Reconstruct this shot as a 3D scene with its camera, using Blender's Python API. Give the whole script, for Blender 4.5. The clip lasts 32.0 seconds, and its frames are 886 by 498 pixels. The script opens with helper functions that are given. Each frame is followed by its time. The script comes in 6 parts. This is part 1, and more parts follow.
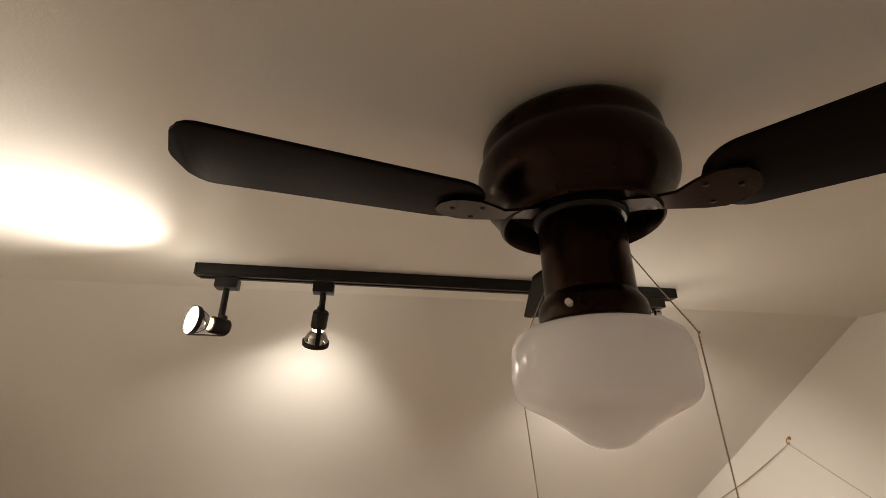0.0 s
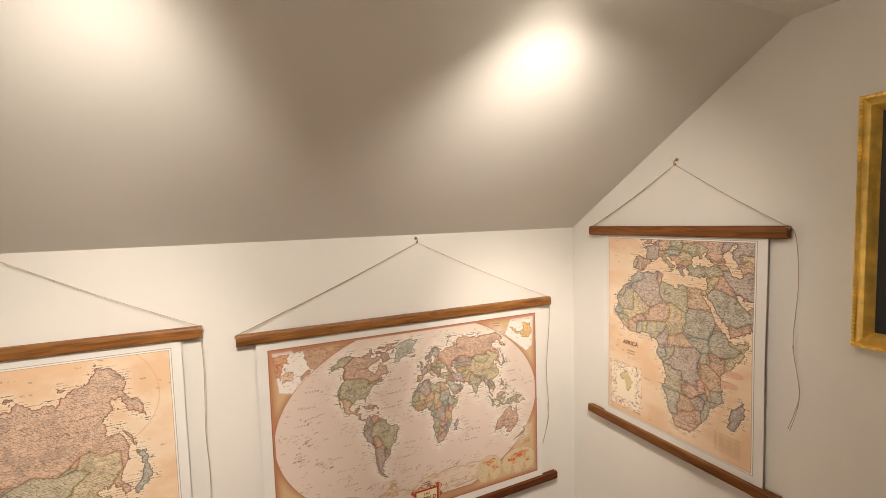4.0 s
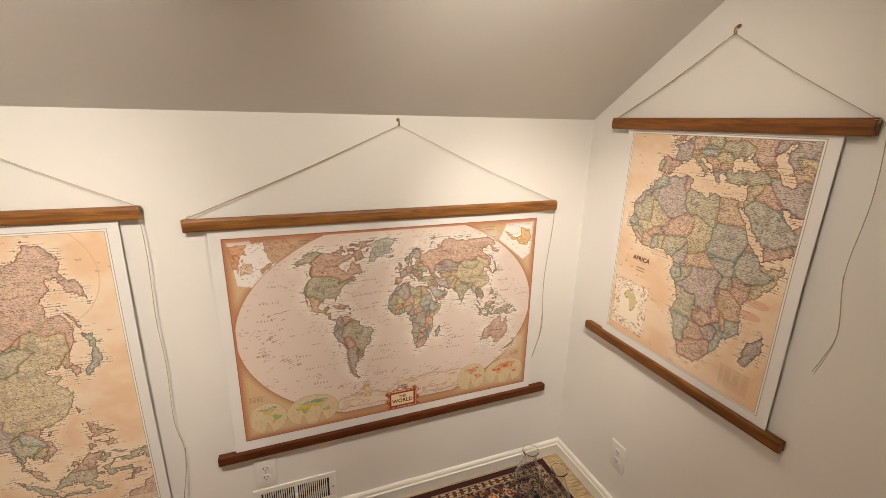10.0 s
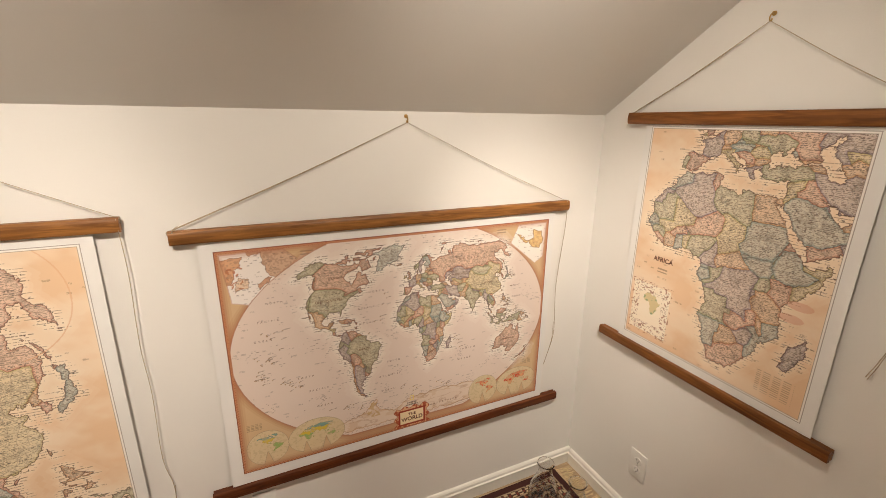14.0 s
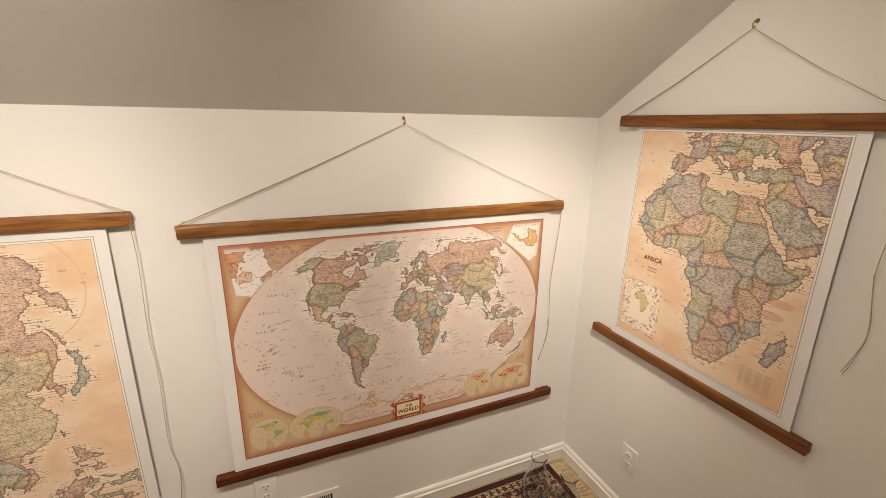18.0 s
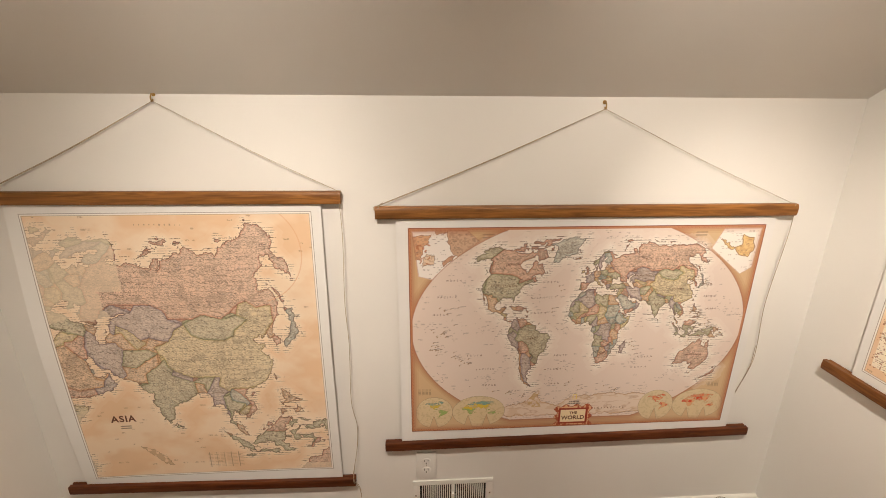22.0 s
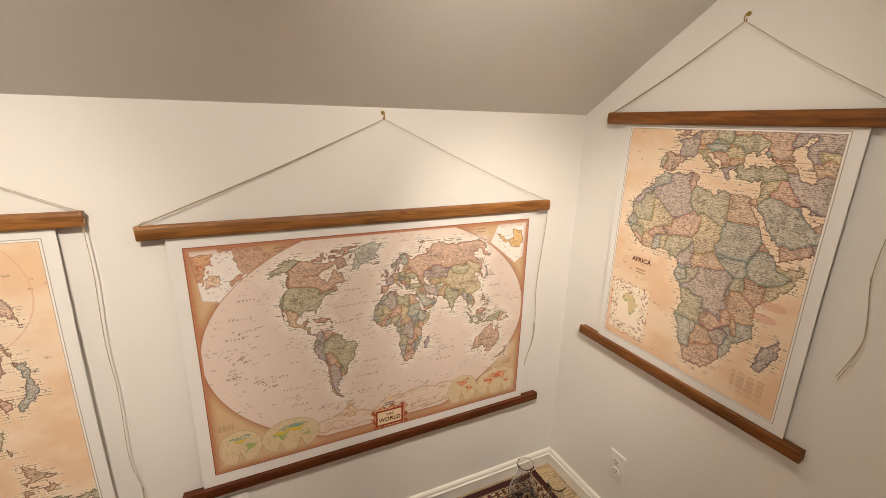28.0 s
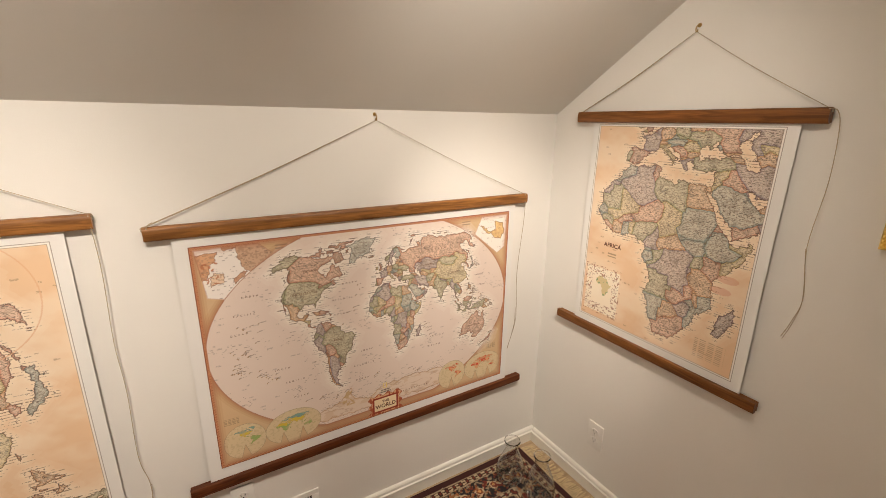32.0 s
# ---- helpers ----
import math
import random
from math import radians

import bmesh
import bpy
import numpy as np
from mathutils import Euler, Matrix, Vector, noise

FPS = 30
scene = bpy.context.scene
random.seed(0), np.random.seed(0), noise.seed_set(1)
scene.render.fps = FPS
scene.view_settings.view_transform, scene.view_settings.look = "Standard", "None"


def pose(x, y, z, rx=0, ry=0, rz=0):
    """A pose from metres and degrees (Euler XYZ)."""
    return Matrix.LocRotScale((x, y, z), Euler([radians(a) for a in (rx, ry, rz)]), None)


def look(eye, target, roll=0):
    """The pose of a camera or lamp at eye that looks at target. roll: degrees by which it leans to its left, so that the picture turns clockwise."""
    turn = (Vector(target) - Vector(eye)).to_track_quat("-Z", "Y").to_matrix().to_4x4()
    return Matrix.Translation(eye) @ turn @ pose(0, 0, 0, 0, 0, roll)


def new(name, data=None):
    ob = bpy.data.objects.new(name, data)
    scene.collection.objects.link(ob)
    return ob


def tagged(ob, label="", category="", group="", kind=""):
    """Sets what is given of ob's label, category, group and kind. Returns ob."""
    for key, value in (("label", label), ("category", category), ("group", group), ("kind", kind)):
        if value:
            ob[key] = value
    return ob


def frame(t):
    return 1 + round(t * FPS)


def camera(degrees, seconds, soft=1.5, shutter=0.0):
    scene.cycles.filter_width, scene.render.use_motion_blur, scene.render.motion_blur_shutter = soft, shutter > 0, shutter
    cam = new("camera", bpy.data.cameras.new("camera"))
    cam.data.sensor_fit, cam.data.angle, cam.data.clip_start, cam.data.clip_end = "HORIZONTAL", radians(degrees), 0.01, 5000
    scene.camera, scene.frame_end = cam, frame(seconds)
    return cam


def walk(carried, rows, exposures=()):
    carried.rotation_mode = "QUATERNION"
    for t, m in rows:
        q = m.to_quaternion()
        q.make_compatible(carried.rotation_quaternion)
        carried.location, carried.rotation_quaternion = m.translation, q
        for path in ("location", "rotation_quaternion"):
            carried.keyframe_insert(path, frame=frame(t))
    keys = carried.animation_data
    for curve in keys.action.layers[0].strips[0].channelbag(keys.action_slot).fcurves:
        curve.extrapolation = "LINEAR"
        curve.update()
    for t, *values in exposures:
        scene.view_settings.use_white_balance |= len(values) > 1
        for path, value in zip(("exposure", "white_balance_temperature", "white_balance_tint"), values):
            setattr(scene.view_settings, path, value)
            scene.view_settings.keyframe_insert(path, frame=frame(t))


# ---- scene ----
cam = camera(90.5, 32.0, soft=0.7)
PATH = [
    (0, (0.102, 0.135, 1.865), (0.443, 1.948, 2.639), -0.4),
    (0.5, (0.121, 0.151, 1.858), (0.457, 1.982, 2.59), -0.4),
    (1, (0.155, 0.185, 1.844), (0.449, 2.046, 2.515), 0.1),
    (1.5, (0.186, 0.225, 1.829), (0.422, 2.117, 2.431), 1.3),
    (2, (0.218, 0.246, 1.803), (0.43, 2.165, 2.327), 2.3),
    (2.4, (0.243, 0.269, 1.773), (0.492, 2.207, 2.199), 2.1),
    (2.7, (0.242, 0.302, 1.753), (0.638, 2.23, 2.106), 0.9),
    (3, (0.23, 0.339, 1.723), (0.825, 2.232, 1.974), 0.3),
    (3.3, (0.215, 0.386, 1.705), (0.973, 2.233, 1.814), -0.6),
    (3.5, (0.192, 0.412, 1.699), (0.988, 2.246, 1.743), -1.0),
    (3.7, (0.175, 0.443, 1.68), (0.977, 2.274, 1.633), -1.4),
    (4, (0.161, 0.473, 1.661), (1.004, 2.281, 1.521), -1.7),
    (4.2, (0.174, 0.495, 1.662), (0.995, 2.304, 1.433), -1.2),
    (4.4, (0.195, 0.51, 1.647), (0.949, 2.344, 1.382), -0.7),
    (4.5, (0.199, 0.514, 1.643), (0.926, 2.358, 1.377), -0.3),
    (6.5, (0.406, 0.602, 1.596), (1.003, 2.43, 1.047), -0.2),
    (7, (0.399, 0.611, 1.596), (1.02, 2.429, 1.038), 0.5),
    (7.5, (0.394, 0.611, 1.595), (1.03, 2.424, 1.039), 0.5),
    (8, (0.395, 0.606, 1.597), (1.048, 2.412, 1.04), 0.4),
    (8.5, (0.398, 0.602, 1.595), (1.056, 2.406, 1.036), 0.3),
    (9, (0.399, 0.607, 1.595), (1.065, 2.407, 1.03), 0.9),
    (9.5, (0.393, 0.616, 1.594), (1.071, 2.411, 1.029), 1.0),
    (10, (0.39, 0.624, 1.591), (1.09, 2.409, 1.024), 1.2),
    (10.5, (0.371, 0.636, 1.591), (1.103, 2.412, 1.033), 1.1),
    (11, (0.343, 0.661, 1.589), (1.104, 2.423, 1.027), 0.9),
    (11.5, (0.312, 0.694, 1.584), (1.154, 2.422, 1.03), 0.8),
    (12, (0.286, 0.725, 1.582), (1.169, 2.431, 1.025), 1.0),
    (12.5, (0.258, 0.755, 1.576), (1.156, 2.453, 1.022), 0.4),
    (13, (0.259, 0.765, 1.575), (1.173, 2.456, 1.023), 0.7),
    (13.5, (0.289, 0.779, 1.578), (1.139, 2.5, 1.016), 1.1),
    (14, (0.316, 0.776, 1.578), (1.125, 2.516, 1.012), 0.7),
    (14.5, (0.332, 0.774, 1.577), (1.13, 2.516, 1.003), 0.5),
    (16.5, (0.317, 0.724, 1.589), (1.239, 2.403, 1.014), 0.4),
    (17, (0.292, 0.699, 1.59), (1.234, 2.374, 1.037), 0.8),
    (17.5, (0.285, 0.7, 1.589), (1.228, 2.373, 1.028), 0.8),
    (18, (0.329, 0.711, 1.58), (1.108, 2.466, 1.019), 1.0),
    (18.3, (0.374, 0.718, 1.578), (0.922, 2.559, 1.021), 1.8),
    (18.5, (0.396, 0.731, 1.574), (0.808, 2.605, 1.009), 1.9),
    (19, (0.418, 0.76, 1.567), (0.421, 2.662, 0.946), 1.0),
    (19.5, (0.408, 0.765, 1.57), (0.231, 2.665, 0.97), 0.4),
    (20, (0.384, 0.766, 1.567), (0.182, 2.662, 0.963), 0.4),
    (20.5, (0.357, 0.763, 1.576), (0.187, 2.669, 0.994), 0.0),
    (21, (0.322, 0.765, 1.577), (0.229, 2.671, 0.978), -0.2),
    (21.5, (0.285, 0.777, 1.573), (0.266, 2.681, 0.962), -0.3),
    (22, (0.255, 0.796, 1.57), (0.375, 2.696, 0.956), 0.3),
    (22.5, (0.23, 0.813, 1.57), (0.576, 2.686, 0.96), 1.1),
    (23, (0.215, 0.813, 1.568), (0.773, 2.639, 0.972), 1.0),
    (23.5, (0.223, 0.795, 1.564), (0.935, 2.577, 1.002), 0.7),
    (24, (0.242, 0.783, 1.565), (1.087, 2.509, 1.015), 0.8),
    (24.5, (0.25, 0.773, 1.564), (1.182, 2.457, 1.02), 1.0),
    (25, (0.248, 0.766, 1.563), (1.214, 2.437, 1.038), 1.3),
    (25.5, (0.246, 0.763, 1.563), (1.205, 2.436, 1.029), 1.1),
    (27.5, (0.335, 0.766, 1.563), (1.2, 2.477, 0.994), 0.7),
    (28, (0.364, 0.765, 1.566), (1.204, 2.492, 1.007), 1.4),
    (28.5, (0.392, 0.764, 1.566), (1.213, 2.501, 1.008), 1.4),
    (29, (0.414, 0.758, 1.569), (1.203, 2.507, 1.007), 1.1),
    (29.5, (0.407, 0.749, 1.571), (1.21, 2.491, 1.004), 0.9),
    (30, (0.382, 0.736, 1.572), (1.241, 2.455, 1.02), 0.7),
    (30.5, (0.345, 0.729, 1.571), (1.25, 2.421, 1.007), 0.8),
    (31, (0.297, 0.729, 1.566), (1.246, 2.396, 1.0), 0.9),
    (31.5, (0.256, 0.723, 1.57), (1.249, 2.373, 1.028), 0.8),
    (32, (0.235, 0.721, 1.569), (1.225, 2.365, 1.009), 0.8),
]
walk(cam, [(t, look(eye, target, roll)) for t, eye, target, roll in PATH], exposures=[(0, 0.10), (1, 0.20), (2, 0.16), (3.5, 0.15), (7, 0.11), (32, 0.11)])

# ---- plan (metres) ----
FLOOR = 0.055
WALL_N, WALL_E, WALL_W, WALL_S = 2.07, 1.575, -0.99, -1.9
CEIL, KNEE, BREAK_Y = 2.18, 1.600, 1.187
FAN = (0.325, 0.525)

# ---- world, exposure ----
world = bpy.data.worlds.new("world")
scene.world = world
world.use_nodes = True
world.node_tree.nodes["Background"].inputs["Color"].default_value = (0.35, 0.4, 0.5, 1)
world.node_tree.nodes["Background"].inputs["Strength"].default_value = 0.02


# ---- materials ----
def srgb(r, g, b):
    out = []
    for c in (r, g, b):
        c /= 255
        out.append(c / 12.92 if c <= 0.04045 else ((c + 0.055) / 1.055) ** 2.4)
    return out


def material(name, color, rough=0.5, metal=0.0, var=0.06, var_scale=6.0, grain=0.0, grain_scale=300.0, stretch=(1, 1, 1), coat=0.0, rand=0.0):
    """A principled surface with colour mottling at one scale and bumpy grain at another."""
    m = bpy.data.materials.new(name)
    m.use_nodes = True
    nt = m.node_tree
    bsdf = nt.nodes["Principled BSDF"]
    bsdf.inputs["Roughness"].default_value = rough
    bsdf.inputs["Metallic"].default_value = metal
    bsdf.inputs["Coat Weight"].default_value = coat
    bsdf.inputs["Coat Roughness"].default_value = 0.15
    co = nt.nodes.new("ShaderNodeTexCoord")
    mp = nt.nodes.new("ShaderNodeMapping")
    mp.inputs["Scale"].default_value = stretch
    nt.links.new(co.outputs["Object"], mp.inputs["Vector"])
    n1 = nt.nodes.new("ShaderNodeTexNoise")
    n1.inputs["Scale"].default_value = var_scale
    n1.inputs["Detail"].default_value = 5
    nt.links.new(mp.outputs["Vector"], n1.inputs["Vector"])
    ramp = nt.nodes.new("ShaderNodeMapRange")
    ramp.inputs["From Min"].default_value, ramp.inputs["From Max"].default_value = 0.3, 0.7
    ramp.inputs["To Min"].default_value, ramp.inputs["To Max"].default_value = 1 - var, 1 + var
    nt.links.new(n1.outputs["Fac"], ramp.inputs["Value"])
    mul = nt.nodes.new("ShaderNodeVectorMath")
    mul.operation = "SCALE"
    mul.inputs[0].default_value = color
    nt.links.new(ramp.outputs["Result"], mul.inputs["Scale"])
    nt.links.new(mul.outputs["Vector"], bsdf.inputs["Base Color"])
    if grain:
        n2 = nt.nodes.new("ShaderNodeTexNoise")
        n2.inputs["Scale"].default_value = grain_scale
        n2.inputs["Detail"].default_value = 3
        nt.links.new(mp.outputs["Vector"], n2.inputs["Vector"])
        bump = nt.nodes.new("ShaderNodeBump")
        bump.inputs["Strength"].default_value = grain
        bump.inputs["Distance"].default_value = 0.002
        nt.links.new(n2.outputs["Fac"], bump.inputs["Height"])
        nt.links.new(bump.outputs["Normal"], bsdf.inputs["Normal"])
        rr = nt.nodes.new("ShaderNodeMapRange")
        rr.inputs["To Min"].default_value, rr.inputs["To Max"].default_value = max(rough - 0.08, 0.02), min(rough + 0.08, 1)
        nt.links.new(n1.outputs["Fac"], rr.inputs["Value"])
        nt.links.new(rr.outputs["Result"], bsdf.inputs["Roughness"])
    return m


def wood(name, dark, light, rough=0.4):
    """Stained wood with grain lines along local x."""
    m = material(name, light, rough, var=0.0, coat=0.15)
    nt = m.node_tree
    bsdf = nt.nodes["Principled BSDF"]
    co = nt.nodes.new("ShaderNodeTexCoord")
    mp = nt.nodes.new("ShaderNodeMapping")
    mp.inputs["Scale"].default_value = (1.6, 22, 22)
    nt.links.new(co.outputs["Object"], mp.inputs["Vector"])
    n = nt.nodes.new("ShaderNodeTexNoise")
    n.inputs["Scale"].default_value, n.inputs["Detail"].default_value, n.inputs["Distortion"].default_value = 4.0, 8, 1.2
    nt.links.new(mp.outputs["Vector"], n.inputs["Vector"])
    ramp = nt.nodes.new("ShaderNodeValToRGB")
    ramp.color_ramp.elements[0].position, ramp.color_ramp.elements[1].position = 0.35, 0.68
    ramp.color_ramp.elements[0].color, ramp.color_ramp.elements[1].color = (*dark, 1), (*light, 1)
    nt.links.new(n.outputs["Fac"], ramp.inputs["Fac"])
    nt.links.new(ramp.outputs["Color"], bsdf.inputs["Base Color"])
    bump = nt.nodes.new("ShaderNodeBump")
    bump.inputs["Strength"].default_value, bump.inputs["Distance"].default_value = 0.25, 0.001
    broad = nt.nodes.new("ShaderNodeTexNoise")
    broad.inputs["Scale"].default_value, broad.inputs["Detail"].default_value = 1.1, 6
    nt.links.new(mp.outputs["Vector"], broad.inputs["Vector"])
    shade = nt.nodes.new("ShaderNodeMapRange")
    shade.inputs["From Min"].default_value, shade.inputs["From Max"].default_value = 0.32, 0.68
    shade.inputs["To Min"].default_value, shade.inputs["To Max"].default_value = 0.78, 1.16
    nt.links.new(broad.outputs["Fac"], shade.inputs["Value"])
    stain = nt.nodes.new("ShaderNodeVectorMath")
    stain.operation = "SCALE"
    nt.links.new(ramp.outputs["Color"], stain.inputs[0])
    nt.links.new(shade.outputs["Result"], stain.inputs["Scale"])
    nt.links.new(stain.outputs["Vector"], bsdf.inputs["Base Color"])
    nt.links.new(n.outputs["Fac"], bump.inputs["Height"])
    nt.links.new(bump.outputs["Normal"], bsdf.inputs["Normal"])
    return m


def printed(name, rough=0.55):
    """Ink on paper or dyed pile: the colour comes from the mesh's own "print" colours."""
    m = material(name, (1, 1, 1), rough)
    nt = m.node_tree
    at = nt.nodes.new("ShaderNodeAttribute")
    at.attribute_name = "print"
    nt.links.new(at.outputs["Color"], nt.nodes["Principled BSDF"].inputs["Base Color"])
    return m


def glowing(name, color, strength):
    m = bpy.data.materials.new(name)
    m.use_nodes = True
    b = m.node_tree.nodes["Principled BSDF"]
    b.inputs["Base Color"].default_value = (*color, 1)
    b.inputs["Emission Color"].default_value = (*color, 1)
    b.inputs["Emission Strength"].default_value = strength
    b.inputs["Roughness"].default_value = 0.2
    return m


def glass(name, color=(1, 1, 1), rough=0.0):
    m = bpy.data.materials.new(name)
    m.use_nodes = True
    b = m.node_tree.nodes["Principled BSDF"]
    b.inputs["Base Color"].default_value = (*color, 1)
    b.inputs["Transmission Weight"].default_value = 1
    b.inputs["Roughness"].default_value = rough
    b.inputs["IOR"].default_value = 1.48
    return m


M_WALL = material("wall_paint", (0.80, 0.775, 0.725), 0.5, var=0.018, var_scale=2.5, grain=0.12, grain_scale=380)
M_CEIL = material("ceiling_paint", (0.705, 0.685, 0.640), 0.55, var=0.025, var_scale=2.0, grain=0.14, grain_scale=330)
M_TRIM = material("trim_paint", (0.82, 0.79, 0.72), 0.35, var=0.03, var_scale=12, grain=0.05, grain_scale=120)
M_FLOOR = wood("floor_boards", (0.40, 0.27, 0.15), (0.56, 0.41, 0.26), 0.45)
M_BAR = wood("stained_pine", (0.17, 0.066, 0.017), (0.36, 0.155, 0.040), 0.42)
# the same bar wood, with the shade of light from above put into its colour
M_BAR_SHADED = wood("shaded_pine", (0.068, 0.016, 0.004), (0.145, 0.040, 0.009), 0.55)
M_BAR_MID = wood("stained_oak", (0.12, 0.042, 0.010), (0.26, 0.098, 0.024), 0.45)
for _m in (M_BAR, M_BAR_SHADED, M_BAR_MID):
    _m.node_tree.nodes["Principled BSDF"].inputs["Coat Weight"].default_value = 0.0
    _m.node_tree.nodes["Principled BSDF"].inputs["Specular IOR Level"].default_value = 0.3
M_PAPER = material("white_paper", (0.80, 0.782, 0.745), 0.6, var=0.02, var_scale=9, grain=0.04, grain_scale=500)
M_PRINT = printed("map_print", 0.5)
M_PILE = printed("rug_pile", 0.95)
M_CORD = material("jute_cord", (0.42, 0.335, 0.23), 0.9, var=0.15, var_scale=150, grain=0.5, grain_scale=900)
M_BRASS = material("aged_brass", (0.45, 0.29, 0.10), 0.35, 1.0, var=0.15, var_scale=60)
M_PLATE = material("white_plastic", (0.80, 0.78, 0.73), 0.3, var=0.02, var_scale=20)
M_SLOT = material("dark_slot", (0.02, 0.018, 0.016), 0.7, var=0.1)
M_BLACK = material("black_enamel", (0.012, 0.011, 0.010), 0.38, var=0.15, var_scale=40, grain=0.05, grain_scale=500)
M_BLACK.node_tree.nodes["Principled BSDF"].inputs["Specular IOR Level"].default_value = 0.22
M_STEEL = material("bright_steel", (0.65, 0.62, 0.58), 0.2, 1.0, var=0.1, var_scale=80)
M_BRONZE = material("oil_rubbed_bronze", (0.021, 0.0105, 0.0055), 0.28, 0.75, var=0.25, var_scale=14, grain=0.05, grain_scale=200)
M_BRONZE.node_tree.nodes["Principled BSDF"].inputs["Specular IOR Level"].default_value = 0.22
M_BLADE = wood("dark_blade_veneer", (0.003, 0.0018, 0.0012), (0.007, 0.004, 0.0025), 0.6)
M_BLADE.node_tree.nodes["Principled BSDF"].inputs["Coat Weight"].default_value = 0.0
M_BLADE.node_tree.nodes["Principled BSDF"].inputs["Specular IOR Level"].default_value = 0.08
M_CHAIN = material("dark_bronze_beads", (0.30, 0.235, 0.165), 0.35, 0.9, var=0.2, var_scale=90)
M_GOLD = material("gilded_wood", (0.80, 0.56, 0.14), 0.36, 0.6, var=0.25, var_scale=25, grain=0.25, grain_scale=160)
M_SLATE = material("dark_picture_glass", (0.014, 0.014, 0.014), 0.3, var=0.25, var_scale=7)
M_CARAFE = glass("clear_glass", (1.0, 1.0, 0.99), 0.02)
M_INK = material("brown_ink", (0.15, 0.060, 0.032), 0.6, var=0.05)
M_FRINGE = material("cotton_fringe", (0.66, 0.52, 0.30), 0.95, var=0.2, var_scale=90)
M_KNOB = material("grey_wooden_knob", (0.55, 0.53, 0.48), 0.4, var=0.05, var_scale=60)
M_BULB = glowing("lit_bulb", (1.0, 0.86, 0.66), 14.0)
M_NECK = glowing("bulb_neck_glow", (1.0, 0.84, 0.60), 4.0)
M_CHROME = material("dark_mirror_chrome", (0.42, 0.40, 0.38), 0.08, 1.0, var=0.15, var_scale=60)
M_CHAIR = wood("honey_bentwood", (0.09, 0.047, 0.008), (0.27, 0.155, 0.022), 0.22)
M_CHAIR_EDGE = material("dark_varnish", (0.02, 0.012, 0.008), 0.25, var=0.2, coat=0.5)

opal = material("opal_glass", (0.82, 0.80, 0.78), 0.10, var=0.02, coat=0.6)
_nt = opal.node_tree
_tr = _nt.nodes.new("ShaderNodeBsdfTranslucent")
_tr.inputs["Color"].default_value = (0.96, 0.94, 0.93, 1)
_mx = _nt.nodes.new("ShaderNodeMixShader")
_mx.inputs["Fac"].default_value = 0.40
_nt.links.new(_nt.nodes["Principled BSDF"].outputs[0], _mx.inputs[1])
_nt.links.new(_tr.outputs[0], _mx.inputs[2])
_nt.links.new(_mx.outputs[0], _nt.nodes["Material Output"].inputs["Surface"])
M_OPAL = opal


# ---- mesh helpers ----
def part(name, bm, mat, parent=None, label="", smooth=True):
    """Links a bmesh as one mesh object under parent."""
    bmesh.ops.recalc_face_normals(bm, faces=bm.faces)
    if smooth:
        for f in bm.faces:
            f.smooth = True
        for e in bm.edges:
            if len(e.link_faces) == 2 and e.calc_face_angle(0) > 0.6:
                e.smooth = False
    me = bpy.data.meshes.new(name)
    bm.to_mesh(me)
    bm.free()
    me.materials.append(mat)
    ob = new(name, me)
    if parent:
        ob.parent = parent
    if label:
        tagged(ob, label)
    return ob


def thing(name, label, category, m=None, group="", kind=""):
    ob = new(name)
    if m is not None:
        ob.matrix_world = m
    return tagged(ob, label, category, group, kind)


def box(bm, x0, x1, y0, y1, z0, z1, bevel=0.0):
    made = bmesh.ops.create_cube(bm, size=1, matrix=Matrix.Translation(((x0 + x1) / 2, (y0 + y1) / 2, (z0 + z1) / 2)) @ Matrix.Diagonal((x1 - x0, y1 - y0, z1 - z0, 1)))
    if bevel:
        vs = set(made["verts"])
        es = [e for e in bm.edges if e.verts[0] in vs and e.verts[1] in vs]
        bmesh.ops.bevel(bm, geom=es, offset=bevel, segments=2, profile=0.6, affect="EDGES")
    return bm


def boxes(*dims, bevel=0.0):
    bm = bmesh.new()
    for d in dims:
        box(bm, *d, bevel=bevel)
    return bm


def lathe(profile, n=48, bm=None, m=None):
    """Turns (radius, height) pairs about z."""
    bm = bm or bmesh.new()
    rings = []
    for r, z in profile:
        if r < 1e-5:
            rings.append([bm.verts.new((0, 0, z))])
        else:
            rings.append([bm.verts.new((r * math.cos(2 * math.pi * k / n), r * math.sin(2 * math.pi * k / n), z)) for k in range(n)])
    for a, b in zip(rings, rings[1:]):
        for k in range(n):
            quad = [a[k % len(a)], a[(k + 1) % len(a)], b[(k + 1) % len(b)], b[k % len(b)]]
            quad = list(dict.fromkeys(quad))
            if len(quad) > 2:
                bm.faces.new(quad)
    if m is not None:
        bmesh.ops.transform(bm, matrix=m, verts=[v for ring in rings for v in ring])
    return bm


def extrude_profile(profile, x0, x1, bm=None):
    """A closed (y, z) outline drawn out along x."""
    bm = bm or bmesh.new()
    a = [bm.verts.new((x0, y, z)) for y, z in profile]
    b = [bm.verts.new((x1, y, z)) for y, z in profile]
    n = len(profile)
    for k in range(n):
        bm.faces.new((a[k], a[(k + 1) % n], b[(k + 1) % n], b[k]))
    bm.faces.new(a[::-1])
    bm.faces.new(b)
    return bm


